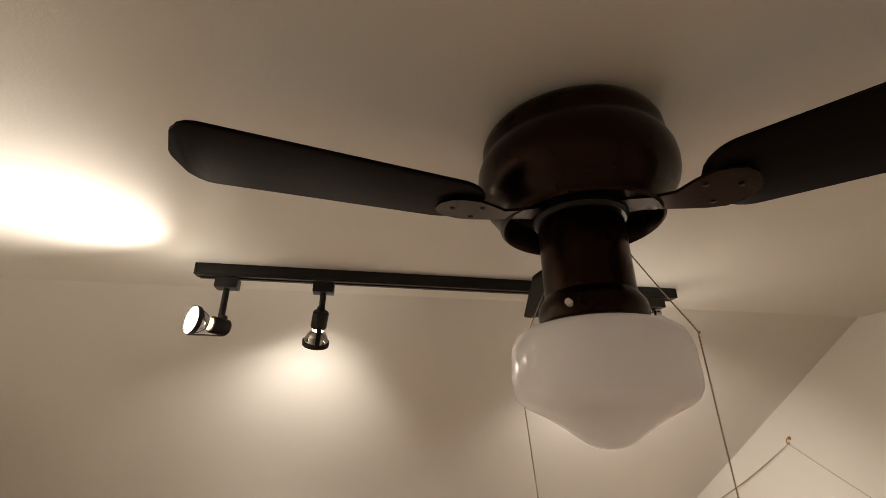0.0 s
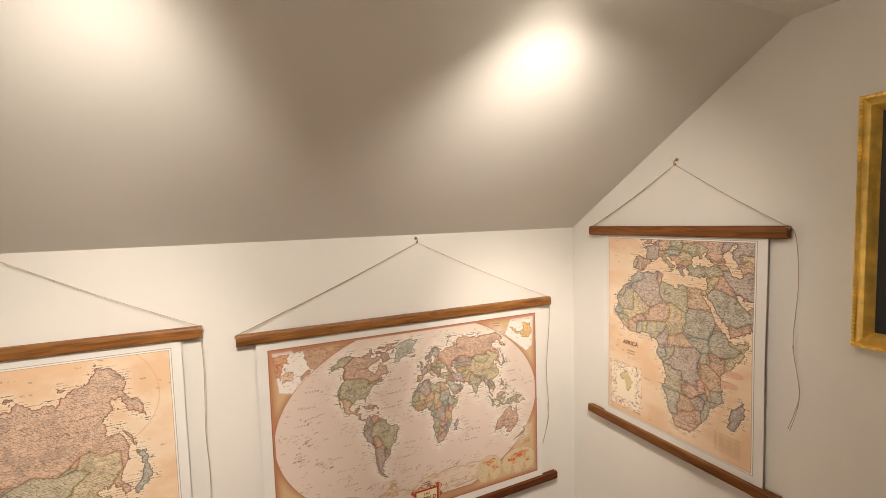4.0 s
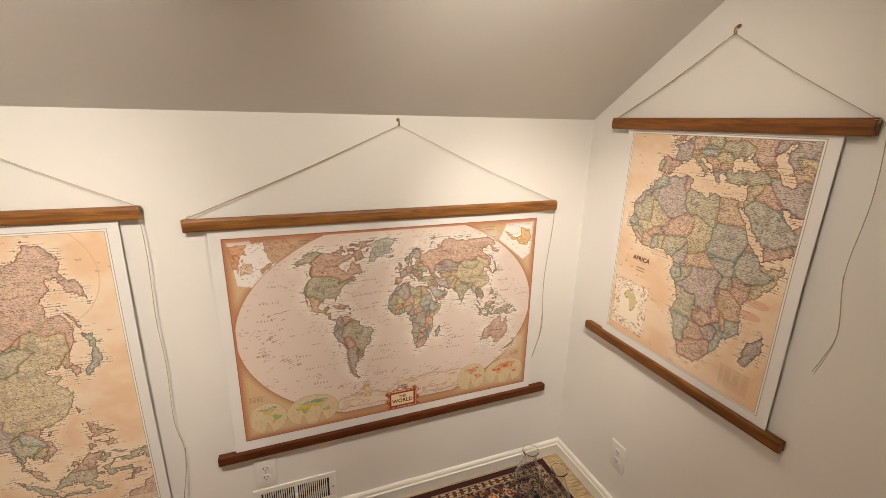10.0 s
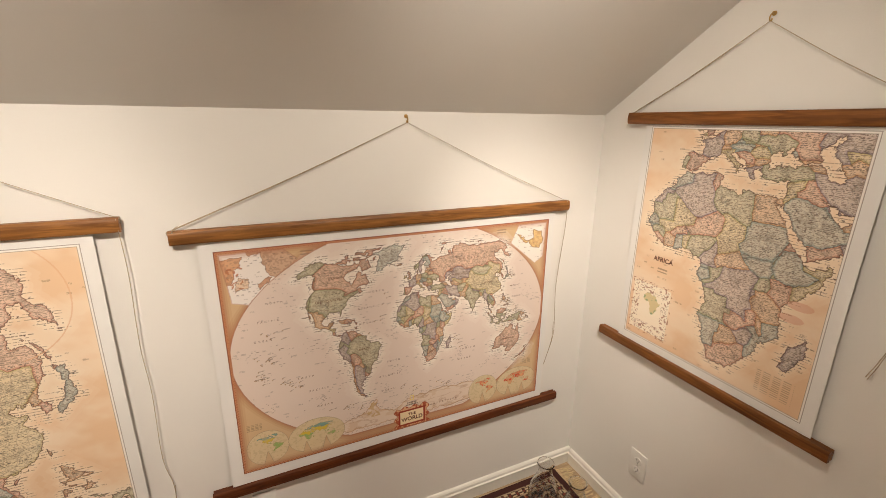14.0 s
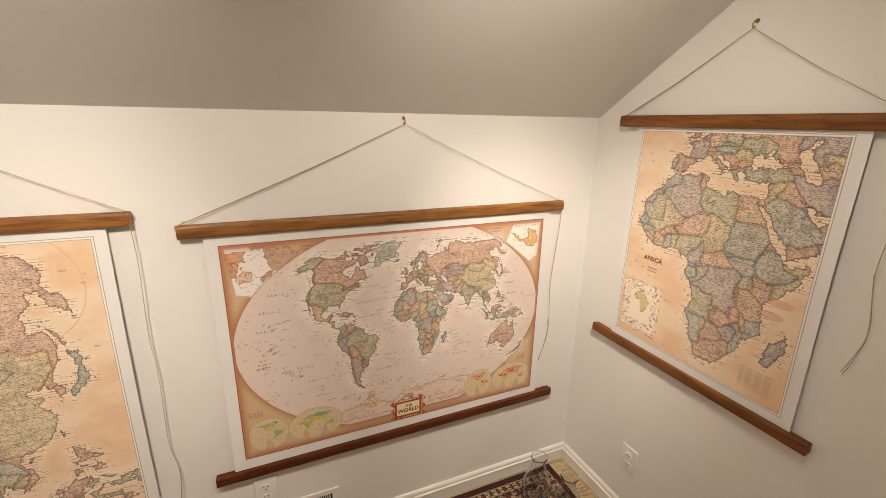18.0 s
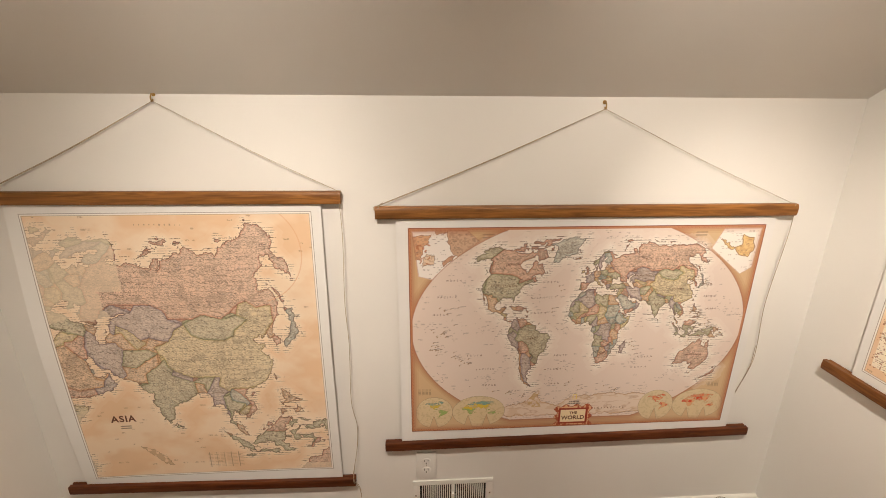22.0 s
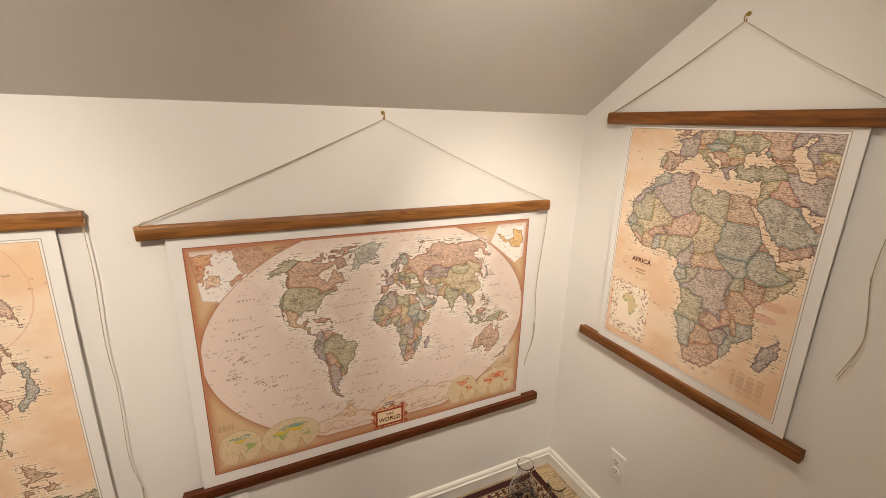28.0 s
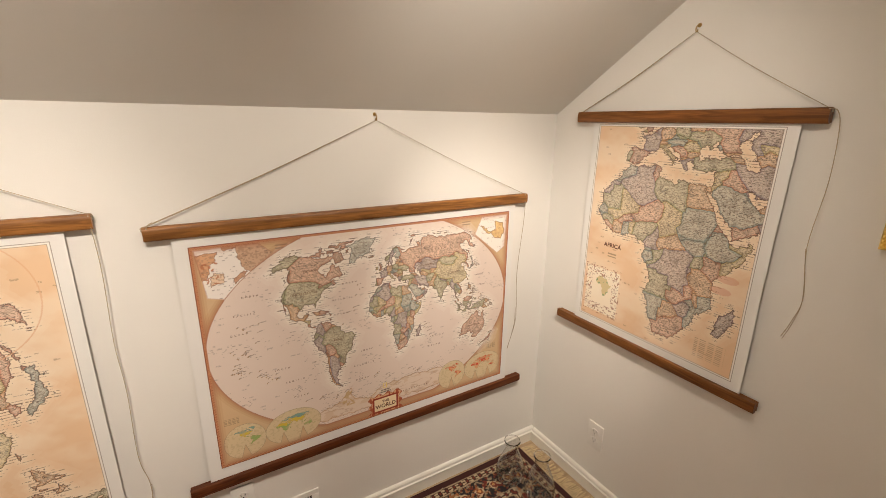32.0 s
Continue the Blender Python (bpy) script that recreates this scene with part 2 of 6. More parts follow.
def spline(points, steps=8):
    """Catmull-Rom through the points."""
    p = [Vector(q) for q in points]
    p = [p[0] * 2 - p[1]] + p + [p[-1] * 2 - p[-2]]
    out = []
    for k in range(1, len(p) - 2):
        for s in range(steps):
            t = s / steps
            a, b, c, d = p[k - 1], p[k], p[k + 1], p[k + 2]
            out.append(0.5 * ((2 * b) + (c - a) * t + (2 * a - 5 * b + 4 * c - d) * t * t + (3 * b - a - 3 * c + d) * t ** 3))
    out.append(p[-2])
    return out


def tube(points, r, n=6, bm=None):
    bm = bm or bmesh.new()
    p = [Vector(q) for q in points]
    rings = []
    for k, q in enumerate(p):
        d = (p[min(k + 1, len(p) - 1)] - p[max(k - 1, 0)]).normalized()
        u = d.cross(Vector((0.31, 0.9, 0.2))).normalized()
        v = d.cross(u)
        rings.append([bm.verts.new(q + r * (math.cos(2 * math.pi * j / n) * u + math.sin(2 * math.pi * j / n) * v)) for j in range(n)])
    for a, b in zip(rings, rings[1:]):
        for j in range(n):
            bm.faces.new((a[j], a[(j + 1) % n], b[(j + 1) % n], b[j]))
    bm.faces.new(rings[0][::-1])
    bm.faces.new(rings[-1])
    return bm


def lettering(name, text, size, mat, parent, m, bold=False, gap=1.0, lift=None):
    """Flat letters. gap: letter spacing; lift(x, y): how far the paper under them bends outwards."""
    cu = bpy.data.curves.new(name, "FONT")
    cu.body, cu.size, cu.align_x, cu.align_y = text, size, "CENTER", "CENTER"
    cu.extrude = 0.0002
    cu.space_character = gap
    cu.offset = 0.0008 * size / 0.03 if bold else 0
    tmp = bpy.data.objects.new(name, cu)
    scene.collection.objects.link(tmp)
    me = bpy.data.meshes.new_from_object(tmp.evaluated_get(bpy.context.evaluated_depsgraph_get()))
    bpy.data.objects.remove(tmp)
    if lift:
        for v in me.vertices:
            v.co.z += lift(v.co.x, v.co.y)
    me.materials.clear()
    me.materials.append(mat)
    ob = new(name, me)
    ob.parent = parent
    ob.matrix_local = m
    return ob


# ---- setting ----
def slab(name, bm, mat, label, category):
    ob = part(name, bm, mat, smooth=False)
    return tagged(ob, label, category, kind="structure")


T = 0.12
slab("floor", boxes((WALL_W - T, WALL_E + T, WALL_S - T, WALL_N + T, FLOOR - 0.1, FLOOR)), M_FLOOR, "light brown wooden floor under the rug", "floor")
slab("wall_north", boxes((WALL_W - T, WALL_E + T, WALL_N, WALL_N + T, FLOOR, KNEE + 0.06)), M_WALL, "cream-painted attic knee wall", "wall")
slab("wall_east", boxes((WALL_E, WALL_E + T, WALL_S - T, WALL_N, FLOOR, CEIL + 0.1)), M_WALL, "cream-painted gable wall under the sloped ceiling", "wall")
slab("wall_west", boxes((WALL_W - T, WALL_W, WALL_S - T, WALL_N, FLOOR, CEIL + 0.1)), M_WALL, "cream-painted side wall", "wall")
slab("wall_south", boxes((WALL_W, WALL_E, WALL_S - T, WALL_S, FLOOR, CEIL)), M_WALL, "plain cream-painted wall", "wall")
slab("ceiling", boxes((WALL_W, WALL_E, WALL_S, BREAK_Y, CEIL, CEIL + 0.1)), M_CEIL, "flat taupe-white painted ceiling", "ceiling")
run = (CEIL - KNEE) / (WALL_N - BREAK_Y)
slab("ceiling_slope", extrude_profile([(BREAK_Y, CEIL), (WALL_N, KNEE), (WALL_N, KNEE + 0.12), (BREAK_Y, CEIL + 0.12)], WALL_W, WALL_E), M_CEIL, "sloped taupe-white attic ceiling", "ceiling")

# baseboard: flat face, bead and sloping cap; local y runs out of the wall
BASE = [(0, 0), (-0.015, 0), (-0.015, 0.046), (-0.0185, 0.049), (-0.0185, 0.054), (-0.013, 0.057), (-0.012, 0.068), (-0.008, 0.073), (-0.004, 0.075), (0, 0.075)]


def baseboard(name, length, m):
    ob = slab(name, extrude_profile(BASE, 0, length), M_TRIM, "white painted moulded baseboard", "baseboard")
    ob.matrix_world = m
    return ob


baseboard("baseboard_1", WALL_E - WALL_W, pose(WALL_W, WALL_N, FLOOR))
baseboard("baseboard_2", WALL_N - WALL_S - 0.02, pose(WALL_E, WALL_N - 0.0195, FLOOR, 0, 0, -90))
baseboard("baseboard_3", WALL_N - WALL_S - 0.02, pose(WALL_W, WALL_S, FLOOR, 0, 0, 90))


# ---- printed maps ----
def value_noise(x, y, seed):
    rs = np.random.RandomState(seed)
    tab = rs.rand(256, 256)
    xi, yi = np.floor(x).astype(int), np.floor(y).astype(int)
    fx, fy = x - xi, y - yi
    fx, fy = fx * fx * (3 - 2 * fx), fy * fy * (3 - 2 * fy)
    a, b = tab[xi % 256, yi % 256], tab[(xi + 1) % 256, yi % 256]
    c, d = tab[xi % 256, (yi + 1) % 256], tab[(xi + 1) % 256, (yi + 1) % 256]
    return (a * (1 - fx) + b * fx) * (1 - fy) + (c * (1 - fx) + d * fx) * fy


def fbm(x, y, seed, octaves=4):
    out, amp, tot = 0, 1.0, 0
    for k in range(octaves):
        out = out + amp * value_noise(x * 2 ** k, y * 2 ** k, seed + k)
        tot += amp
        amp *= 0.5
    return out / tot


def inside(px, py, poly):
    """Even-odd test of many points against one closed outline."""
    hit = np.zeros(px.shape, bool)
    ex, ey = np.array(poly).T
    near = (px >= ex.min()) & (px <= ex.max()) & (py >= ey.min()) & (py <= ey.max())
    qx, qy = px[near], py[near]
    h = np.zeros(qx.shape, bool)
    for x1, y1, x2, y2 in zip(ex, ey, np.roll(ex, -1), np.roll(ey, -1)):
        if y1 != y2:
            cross = (y1 > qy) != (y2 > qy)
            h ^= cross & (qx < (x2 - x1) * (qy - y1) / (y2 - y1) + x1)
    hit[near] = h
    return hit


# rough coastlines, longitude and latitude in degrees
AFRICA_NORTH = [(-5.9, 35.8), (-2, 35.1), (1, 36.5), (5, 36.8), (10, 37.3), (11, 36.8), (10.5, 34.5), (11.2, 33.2), (15.2, 32.3), (18, 30.5), (20, 31), (20, 32.7), (23, 32.6), (25, 31.6), (29, 31), (31, 31.5), (32.5, 31.2), (32.6, 29.8), (34, 26.5), (35.5, 24), (37.2, 21), (37.4, 18.8), (39.5, 15.3), (42.5, 12.8), (43.2, 11.5), (45, 10.5), (51.2, 11.9), (50, 8.3), (47.5, 4)]
AFRICA_SOUTH = [(43, -0.3), (40.5, -2.6), (39, -5.5), (39.5, -9), (40.6, -12), (40.6, -15), (37, -17.7), (34.9, -20), (35.4, -23.8), (32.8, -26), (32, -28.8), (29, -32.5), (25.8, -34), (20, -34.8), (18.4, -34), (18, -31.5), (15.2, -27), (14.4, -22.5), (11.8, -17.5), (13.7, -11), (12.2, -6), (9.2, -1.5), (9.5, 2.5)]
AFRICA_WEST = [(8.8, 4.4), (6, 4.3), (4.3, 6.3), (1.2, 6), (-2, 4.8), (-4.5, 5.2), (-7.6, 4.4), (-11.5, 6.9), (-13.2, 9), (-15, 11), (-16.8, 12.5), (-17.4, 14.7), (-16.2, 17), (-17, 21), (-16, 24), (-14.4, 26.3), (-11, 28.5), (-9.7, 30.3), (-9.2, 32.5), (-6.8, 34.2)]
AFRICA = AFRICA_NORTH + AFRICA_SOUTH + AFRICA_WEST
EUROPE_SOUTH = [(-9.2, 37), (-6.3, 36.7), (-5.4, 36.1), (-2, 36.8), (-0.5, 38.2), (0.2, 39.5), (3.2, 42), (3.1, 43.2), (6, 43.1), (8.8, 44.4), (10.2, 43.8), (12.4, 41.7), (14.3, 40.7), (15.8, 39.8), (15.7, 38), (17, 39), (16.6, 40.3), (18.4, 40), (16, 41.8), (13.6, 43.6), (12.4, 44.6), (12.4, 45.5), (13.7, 45.5), (14.5, 44.8), (16.2, 43.4), (19, 42), (19.5, 40.6), (21.2, 38.5), (21.7, 36.9), (23, 36.5), (23.2, 38), (24, 37.8), (22.8, 39.5), (23.5, 40.3), (26, 40.8), (27, 40.5), (29, 41.1), (27.8, 42.6), (28.7, 44), (30, 46), (33, 46), (33.5, 44.5), (36.4, 45.2), (35, 46.3), (38.5, 47.2), (38, 44.5)]
EUROPE_EAST = [(41.5, 42), (47, 42.5), (48, 45.5), (51, 47), (58, 50), (60, 52), (60, 68.5), (54, 68.5), (46, 68), (44, 66.2), (40, 64.8), (35, 64.4), (33, 66.7), (40, 66.2), (41, 67.3), (33, 69.4), (28.5, 71), (25, 71), (19, 70), (14.5, 67.5), (11, 64.5), (5.2, 62), (5.2, 59.5), (7, 58), (10.5, 59.2), (11.2, 58.5), (12.8, 55.6), (14.3, 55.5), (16.5, 57), (17.2, 60.6), (21.5, 64.5), (24, 65.8), (25.2, 65), (21.3, 62), (22.8, 59.9)]
EUROPE_WEST = [(28, 60.3), (28, 59.5), (23.5, 59), (24, 57.2), (21.3, 57.3), (21, 55.3), (19.5, 54.4), (14.3, 53.9), (11, 54), (10.8, 56), (10.4, 57.6), (8.2, 56.8), (8.7, 54), (5, 53.2), (3, 51.2), (1.6, 50.2), (-1.5, 49.6), (-4.5, 48.5), (-1.8, 46.8), (-1.3, 44), (-2, 43.4), (-8, 43.7), (-9, 42)]
EUROPE = EUROPE_SOUTH + EUROPE_EAST + EUROPE_WEST
ASIA_NORTH = [(58, 50), (60, 68.5), (66, 69), (68.5, 68.3), (67, 70), (68, 72.8), (73, 72.8), (74, 68), (75, 71.8), (81, 73.6), (87, 75), (98, 76), (104, 77.6), (113, 75.5), (113, 73.8), (120, 73), (127, 73), (130, 71), (140, 72.6), (150, 71.5), (160, 69.7), (170, 69.5), (178, 69), (180, 65), (177, 62.5), (170, 60), (164, 59.9), (162, 58), (163, 56), (160, 53.2), (156.8, 51), (155.7, 56.5), (160, 60.5), (156, 61.5), (150, 59.5), (142, 59.2), (135.5, 54.7), (140.5, 53), (140.3, 48.5), (135, 43.5), (132, 43), (130.5, 42.3), (128, 50), (90, 50)]
ASIA_EAST = [(26.2, 39.5), (29, 41), (35, 42), (38, 41), (41.5, 41.6), (47, 42), (49.5, 40.5), (49, 37.8), (51, 36.8), (54, 37), (53, 40), (53.5, 42.5), (51, 45), (53, 46.8), (60, 51), (90, 51), (128, 51), (130.5, 42.5), (127.5, 39.7), (129.4, 37), (129, 35.2), (126.4, 34.5), (126.7, 37.5), (125, 38), (124.5, 40), (121.5, 39), (121.8, 40.8), (118, 39), (119, 37.3), (122.5, 37), (119.3, 35), (121.8, 31.5), (121.5, 28.5), (118.5, 24.5), (114, 22.4), (110, 21)]
ASIA_COAST = [(108.2, 21.5), (106, 19), (109, 15), (109.2, 11.8), (105, 8.7), (104.8, 10.5), (102.3, 12.2), (100.8, 13.4), (99.3, 9.3), (103.4, 4.5), (104, 1.4), (101.3, 2.8), (100.3, 6), (98.3, 8.2), (98.5, 13), (97.3, 17), (94.3, 16), (94, 19.5), (91.8, 22.4), (88.5, 21.7), (86.5, 20), (82.2, 16.6), (80.2, 15), (80, 11.5), (77.5, 8), (76, 10.5), (73, 17), (72.8, 21), (70.5, 20.8), (69, 22.3), (67, 24.8), (61.5, 25.2), (57.3, 25.7), (56, 27), (51.5, 27.9), (50, 30.2), (48, 31), (40, 37), (36.2, 36.7), (32.5, 36), (30.6, 36.8), (28, 36.7), (26.5, 38.3)]
ASIA_SOUTH = ASIA_EAST + ASIA_COAST
ARABIA = [(34.9, 29.5), (34.6, 28.1), (37, 25), (39.2, 21), (42.7, 16.5), (43.4, 12.7), (45, 12.8), (52, 15.6), (55.2, 17.4), (57.8, 19), (59.8, 22.5), (57, 24), (56.3, 26.2), (54.5, 24.2), (51.8, 24.1), (51.3, 26.2), (50.2, 26.2), (48.5, 28), (48.5, 30.5), (40, 37.2), (36, 36.5), (35, 33), (34.4, 31.3), (32.5, 31.2), (32.7, 29.8), (34.2, 27.8)]
CASPIAN = [(47, 45), (53, 46), (51, 41), (54, 37), (49, 38), (48, 42)]
AMERICA_ARCTIC = [(-168, 65.7), (-162, 66.5), (-166.5, 68.3), (-156.5, 71.3), (-141, 69.7), (-128, 70.2), (-115, 68.3), (-108, 68), (-96, 68), (-94, 72), (-91, 69.5), (-85, 69.5), (-82, 67), (-87, 64), (-94, 61), (-94.5, 58.8), (-92.5, 57), (-85, 55.3), (-82.2, 53), (-80, 51.3), (-79, 52), (-79, 54.5), (-76.5, 57), (-78, 60), (-77.5, 62.5), (-71, 61.2), (-69, 58.9), (-65, 60), (-61.5, 57), (-56, 52.5), (-60, 50.2), (-66.5, 50.2), (-70, 47.2), (-65, 49), (-64.5, 46.3), (-61, 45.5)]
AMERICA_EAST = [(-65.5, 43.6), (-66.8, 44.8), (-70.5, 43), (-70, 41.7), (-74, 40.6), (-76, 37), (-75.6, 35.2), (-81, 31.5), (-80.2, 27), (-80.5, 25.2), (-82.7, 28), (-84, 30), (-89.5, 29.3), (-94, 29.5), (-97.3, 27), (-97.7, 22.5), (-95.8, 18.8), (-92, 18.6), (-90.4, 21), (-87, 21.4), (-88, 18), (-88.7, 15.9), (-83.3, 15), (-83.7, 11), (-82, 9), (-79.5, 9.5), (-77.4, 8.5)]
AMERICA_WEST = [(-78.5, 7.5), (-80.3, 7.3), (-83, 8.3), (-85.7, 10), (-87.5, 13), (-94, 16), (-99.5, 16.7), (-105.5, 20), (-105.5, 22.5), (-109.4, 25.8), (-112.8, 30), (-114.8, 31.6), (-114.5, 30), (-110, 23), (-112, 25), (-115, 28), (-117, 32.5), (-120.6, 34.6), (-123.8, 39.5), (-124.3, 43), (-123.8, 46.5), (-123, 49), (-128, 51), (-130.5, 54.5), (-135, 58.3), (-145, 60.2), (-151, 59.3), (-154, 58), (-162, 55), (-158, 57.5), (-162, 59), (-165.5, 61.5), (-161, 64.3)]
NORTH_AMERICA = AMERICA_ARCTIC + AMERICA_EAST + AMERICA_WEST
SOUTH_AMERICA = [(-77.4, 8.5), (-75.5, 10.6), (-71.7, 12.3), (-71.5, 10.8), (-68, 11.5), (-62, 10.7), (-60, 8.5), (-57, 6), (-51.5, 4.2), (-50, 0.5), (-48.5, -1), (-44, -2.7), (-40, -2.9), (-37, -4.8), (-34.9, -7), (-37, -11), (-39, -13), (-39, -17.8), (-41, -22), (-44.5, -23), (-48.5, -25.8), (-48.7, -28.5), (-52, -33), (-55, -34.9), (-58.3, -34), (-56.8, -36.5), (-62, -39), (-65, -41), (-63.7, -42.5), (-67.5, -46), (-65.8, -47.5), (-69, -51), (-68.3, -53), (-65.2, -54.7), (-70, -55.2), (-74, -52.5), (-75.5, -47.5), (-73.3, -44), (-73.7, -39.8), (-71.5, -33), (-70.3, -25), (-70.3, -18.5), (-76, -14), (-79.5, -8), (-81.2, -5), (-80, -2.5), (-80, 0.8), (-77.3, 3.8), (-77.5, 7)]
AUSTRALIA = [(113.7, -22.5), (114, -26), (115.7, -32), (115.2, -34.3), (118, -35), (123.5, -34), (129, -31.7), (132, -32), (135.2, -34.7), (138, -33), (138.3, -35.5), (140.5, -38), (144, -38.4), (147, -38.8), (150, -37.4), (152.5, -32.5), (153.4, -28), (151, -23.5), (147, -19.5), (145.4, -15), (142.6, -10.8), (141.7, -14), (140.8, -17.5), (136.8, -15.9), (136.8, -12.2), (132.5, -11.3), (130, -13.5), (129, -15), (126, -14), (122.2, -18), (119, -20)]
GREENLAND = [(-45, 60), (-40, 65), (-22, 70), (-20, 76), (-12, 82), (-35, 83.5), (-60, 81), (-70, 77), (-57, 75), (-53, 68), (-51, 62)]
ANTARCTICA = [(-180, -78), (-150, -76), (-110, -74), (-75, -72), (-60, -63), (-60, -75), (-30, -78), (0, -70), (40, -68), (90, -66), (140, -66), (170, -72), (180, -78), (180, -89), (-180, -89)]
ISLES_WEST = [[(-62, 66), (-72, 62), (-78, 65), (-88, 71), (-80, 73), (-70, 70)], [(-117, 69), (-105, 69), (-105, 73), (-118, 73)], [(-90, 77), (-65, 81), (-62, 83), (-90, 81)], [(-85, 22), (-75, 20), (-77, 22)], [(-74, 20), (-69, 19), (-73, 18)], [(-24, 65), (-14, 65), (-16, 66.5), (-22, 66)]]
ISLES_EAST = [[(129, 32.5), (133, 34), (138.5, 35.5), (140, 40), (143.5, 43.5), (140.5, 45.5), (139, 41.5), (136, 37.5), (130, 34.5)], [(142, 46), (144, 50), (143, 54), (142, 51)], [(109, 1), (117, 7), (119, 5), (116, -4), (110, -3)], [(95, 5), (104, -2), (106, -6), (102, -4)], [(105, -6), (114, -7), (114, -9), (106, -7)], [(119, 0), (125, 1), (121, -1), (123, -5), (120, -4)], [(131, -1), (141, -3), (150, -10), (143, -9), (138, -8), (133, -4)]]
ISLES_MORE = [[(120, 18), (122, 17), (122, 13), (126, 8), (123, 7), (124, 11), (120, 14)], [(80, 9), (82, 7), (80, 6)], [(-5, 50), (1, 51), (0, 54), (-3, 58), (-6, 57), (-3, 54)], [(-10, 52), (-6, 52), (-6, 55), (-9, 54)], [(173, -35), (178, -38), (175, -41), (170, -46), (167, -46), (172, -41)], [(145, -41), (148, -41), (147, -43)], [(49, -12), (50, -16), (47, -25), (44, -24), (44, -17)], [(53, 71), (58, 75), (68, 77), (58, 73)], [(109, 20), (111, 19), (109, 18)], [(120, 25), (121, 23), (120, 22)]]
LANDS = [AFRICA, EUROPE, ASIA_NORTH, ASIA_SOUTH, ARABIA, NORTH_AMERICA, SOUTH_AMERICA, AUSTRALIA, GREENLAND] + ISLES_WEST + ISLES_EAST + ISLES_MORE

# countries: longitude, latitude, tint (0 rose, 1 sage, 2 straw, 3 lilac, 4 apricot, 5 pale blue)
TINTS_AFRICA = [(-6, 32, 4), (-13, 25, 0), (2, 33, 3), (3, 27, 3), (-3, 27, 3), (7, 24, 3), (9.5, 34.5, 4), (14, 29, 1), (20, 29, 1), (17, 25, 1), (23, 25, 1), (28, 29, 2), (28, 25, 2), (32, 25, 2), (-11, 20, 2), (-9, 17, 2), (-3, 20, 4), (0, 17, 4), (-6, 14, 4), (9, 18, 0), (6, 14.5, 0), (13, 18, 0), (18, 18, 2), (18, 12, 2), (20, 21, 2), (29, 19, 5), (33, 17, 5), (25, 14, 5), (31, 12, 5), (27, 10, 5), (31, 6.5, 5), (36, 19, 5)]
TINTS_AFRICA_EAST = [(38.5, 15.5, 0), (39, 10, 1), (37, 7, 1), (42, 7, 1), (44, 6, 1), (46, 3, 2), (49, 9, 2), (43, -0.5, 2), (38, 1, 0), (37, -1.5, 0), (32.5, 1.5, 5), (34, -5, 4), (36, -8, 4), (33, -8, 4), (22, 2, 3), (23, -3, 3), (20, -5, 3), (26, -8, 3), (27, 0, 3), (17, -4, 3), (20, 7, 4), (24, 6, 4), (12.5, 5.5, 3), (7, 8, 1), (10, 11, 1), (5, 11, 1), (1.5, 8.5, 4), (-1, 8, 5), (-1.5, 12.3, 3), (-5.5, 7.5, 0), (-9.5, 6.3, 4), (-11, 10.5, 3)]
TINTS_AFRICA_SOUTH = [(-14.5, 14.5, 5), (11.5, -0.8, 5), (15, -1, 1), (16, 2, 1), (17, -10, 1), (15, -14, 1), (20, -14, 1), (25, -15, 0), (30, -12, 0), (27, -13, 0), (34.3, -13, 3), (38, -14, 5), (35, -17, 5), (33.5, -22, 5), (29.5, -19, 3), (24, -22, 4), (23, -20, 4), (16, -20, 5), (17, -24, 5), (18.5, -27, 5), (22, -31, 0), (26, -28, 0), (30, -24.5, 0), (20, -32.5, 0), (29, -31, 0), (28.3, -29.5, 2), (47, -19, 3), (45.5, -23, 3), (48.5, -15, 3)]
TINTS_EUROPE = [(-4, 40, 3), (-8, 39.5, 1), (2, 46.5, 0), (12, 43, 2), (15.5, 40.5, 2), (10, 51, 3), (19, 52, 1), (20, 44, 0), (22, 42, 4), (22, 39.5, 3), (25, 46, 4), (31, 49, 5), (36, 49, 5), (32, 39, 1), (38, 39, 1), (45, 55, 0), (45, 50, 0), (40, 60, 0), (55, 55, 0), (-2, 54, 0), (9, 61, 1), (15, 62, 3), (26, 64, 2), (28, 53, 3), (45, 41, 4), (-7, 53, 2), (9, 46, 4), (14, 48, 5), (24, 57, 4)]
TINTS_MIDDLE = [(38, 35, 2), (43, 33, 0), (36.5, 31, 4), (42, 27, 5), (45, 24, 5), (48, 21, 5), (46, 18.7, 5), (46, 15.5, 0), (50, 16.5, 0), (56, 21, 3), (53, 33, 3), (57, 31, 3), (50, 35, 3), (67, 48, 3), (60, 48, 3), (75, 47, 3), (80, 47, 3), (53, 48, 3), (60, 39.5, 4), (64, 41.5, 2), (72, 40, 4), (66, 34, 1), (68, 28, 4), (72, 32, 4), (77, 28, 1), (78, 22, 1), (83, 22, 1), (77, 14, 1), (73, 23, 1), (94, 26, 1), (84, 28, 3), (90, 24, 0)]
TINTS_RUSSIA = [(65, 60, 0), (70, 66, 0), (90, 62, 0), (90, 55, 0), (100, 55, 0), (110, 56, 0), (115, 65, 0), (130, 60, 0), (140, 68, 0), (160, 66, 0), (172, 66, 0), (135, 50, 0), (137, 46, 0), (60, 55, 0), (158, 55, 0), (100, 70, 0), (103, 47, 1), (95, 48, 1), (111, 46, 1), (127, 40, 4), (127.5, 36.5, 0), (138, 37, 5), (143, 43, 5), (132, 34, 5), (121, 23.5, 4), (123, 53, 0), (143, 50, 0)]
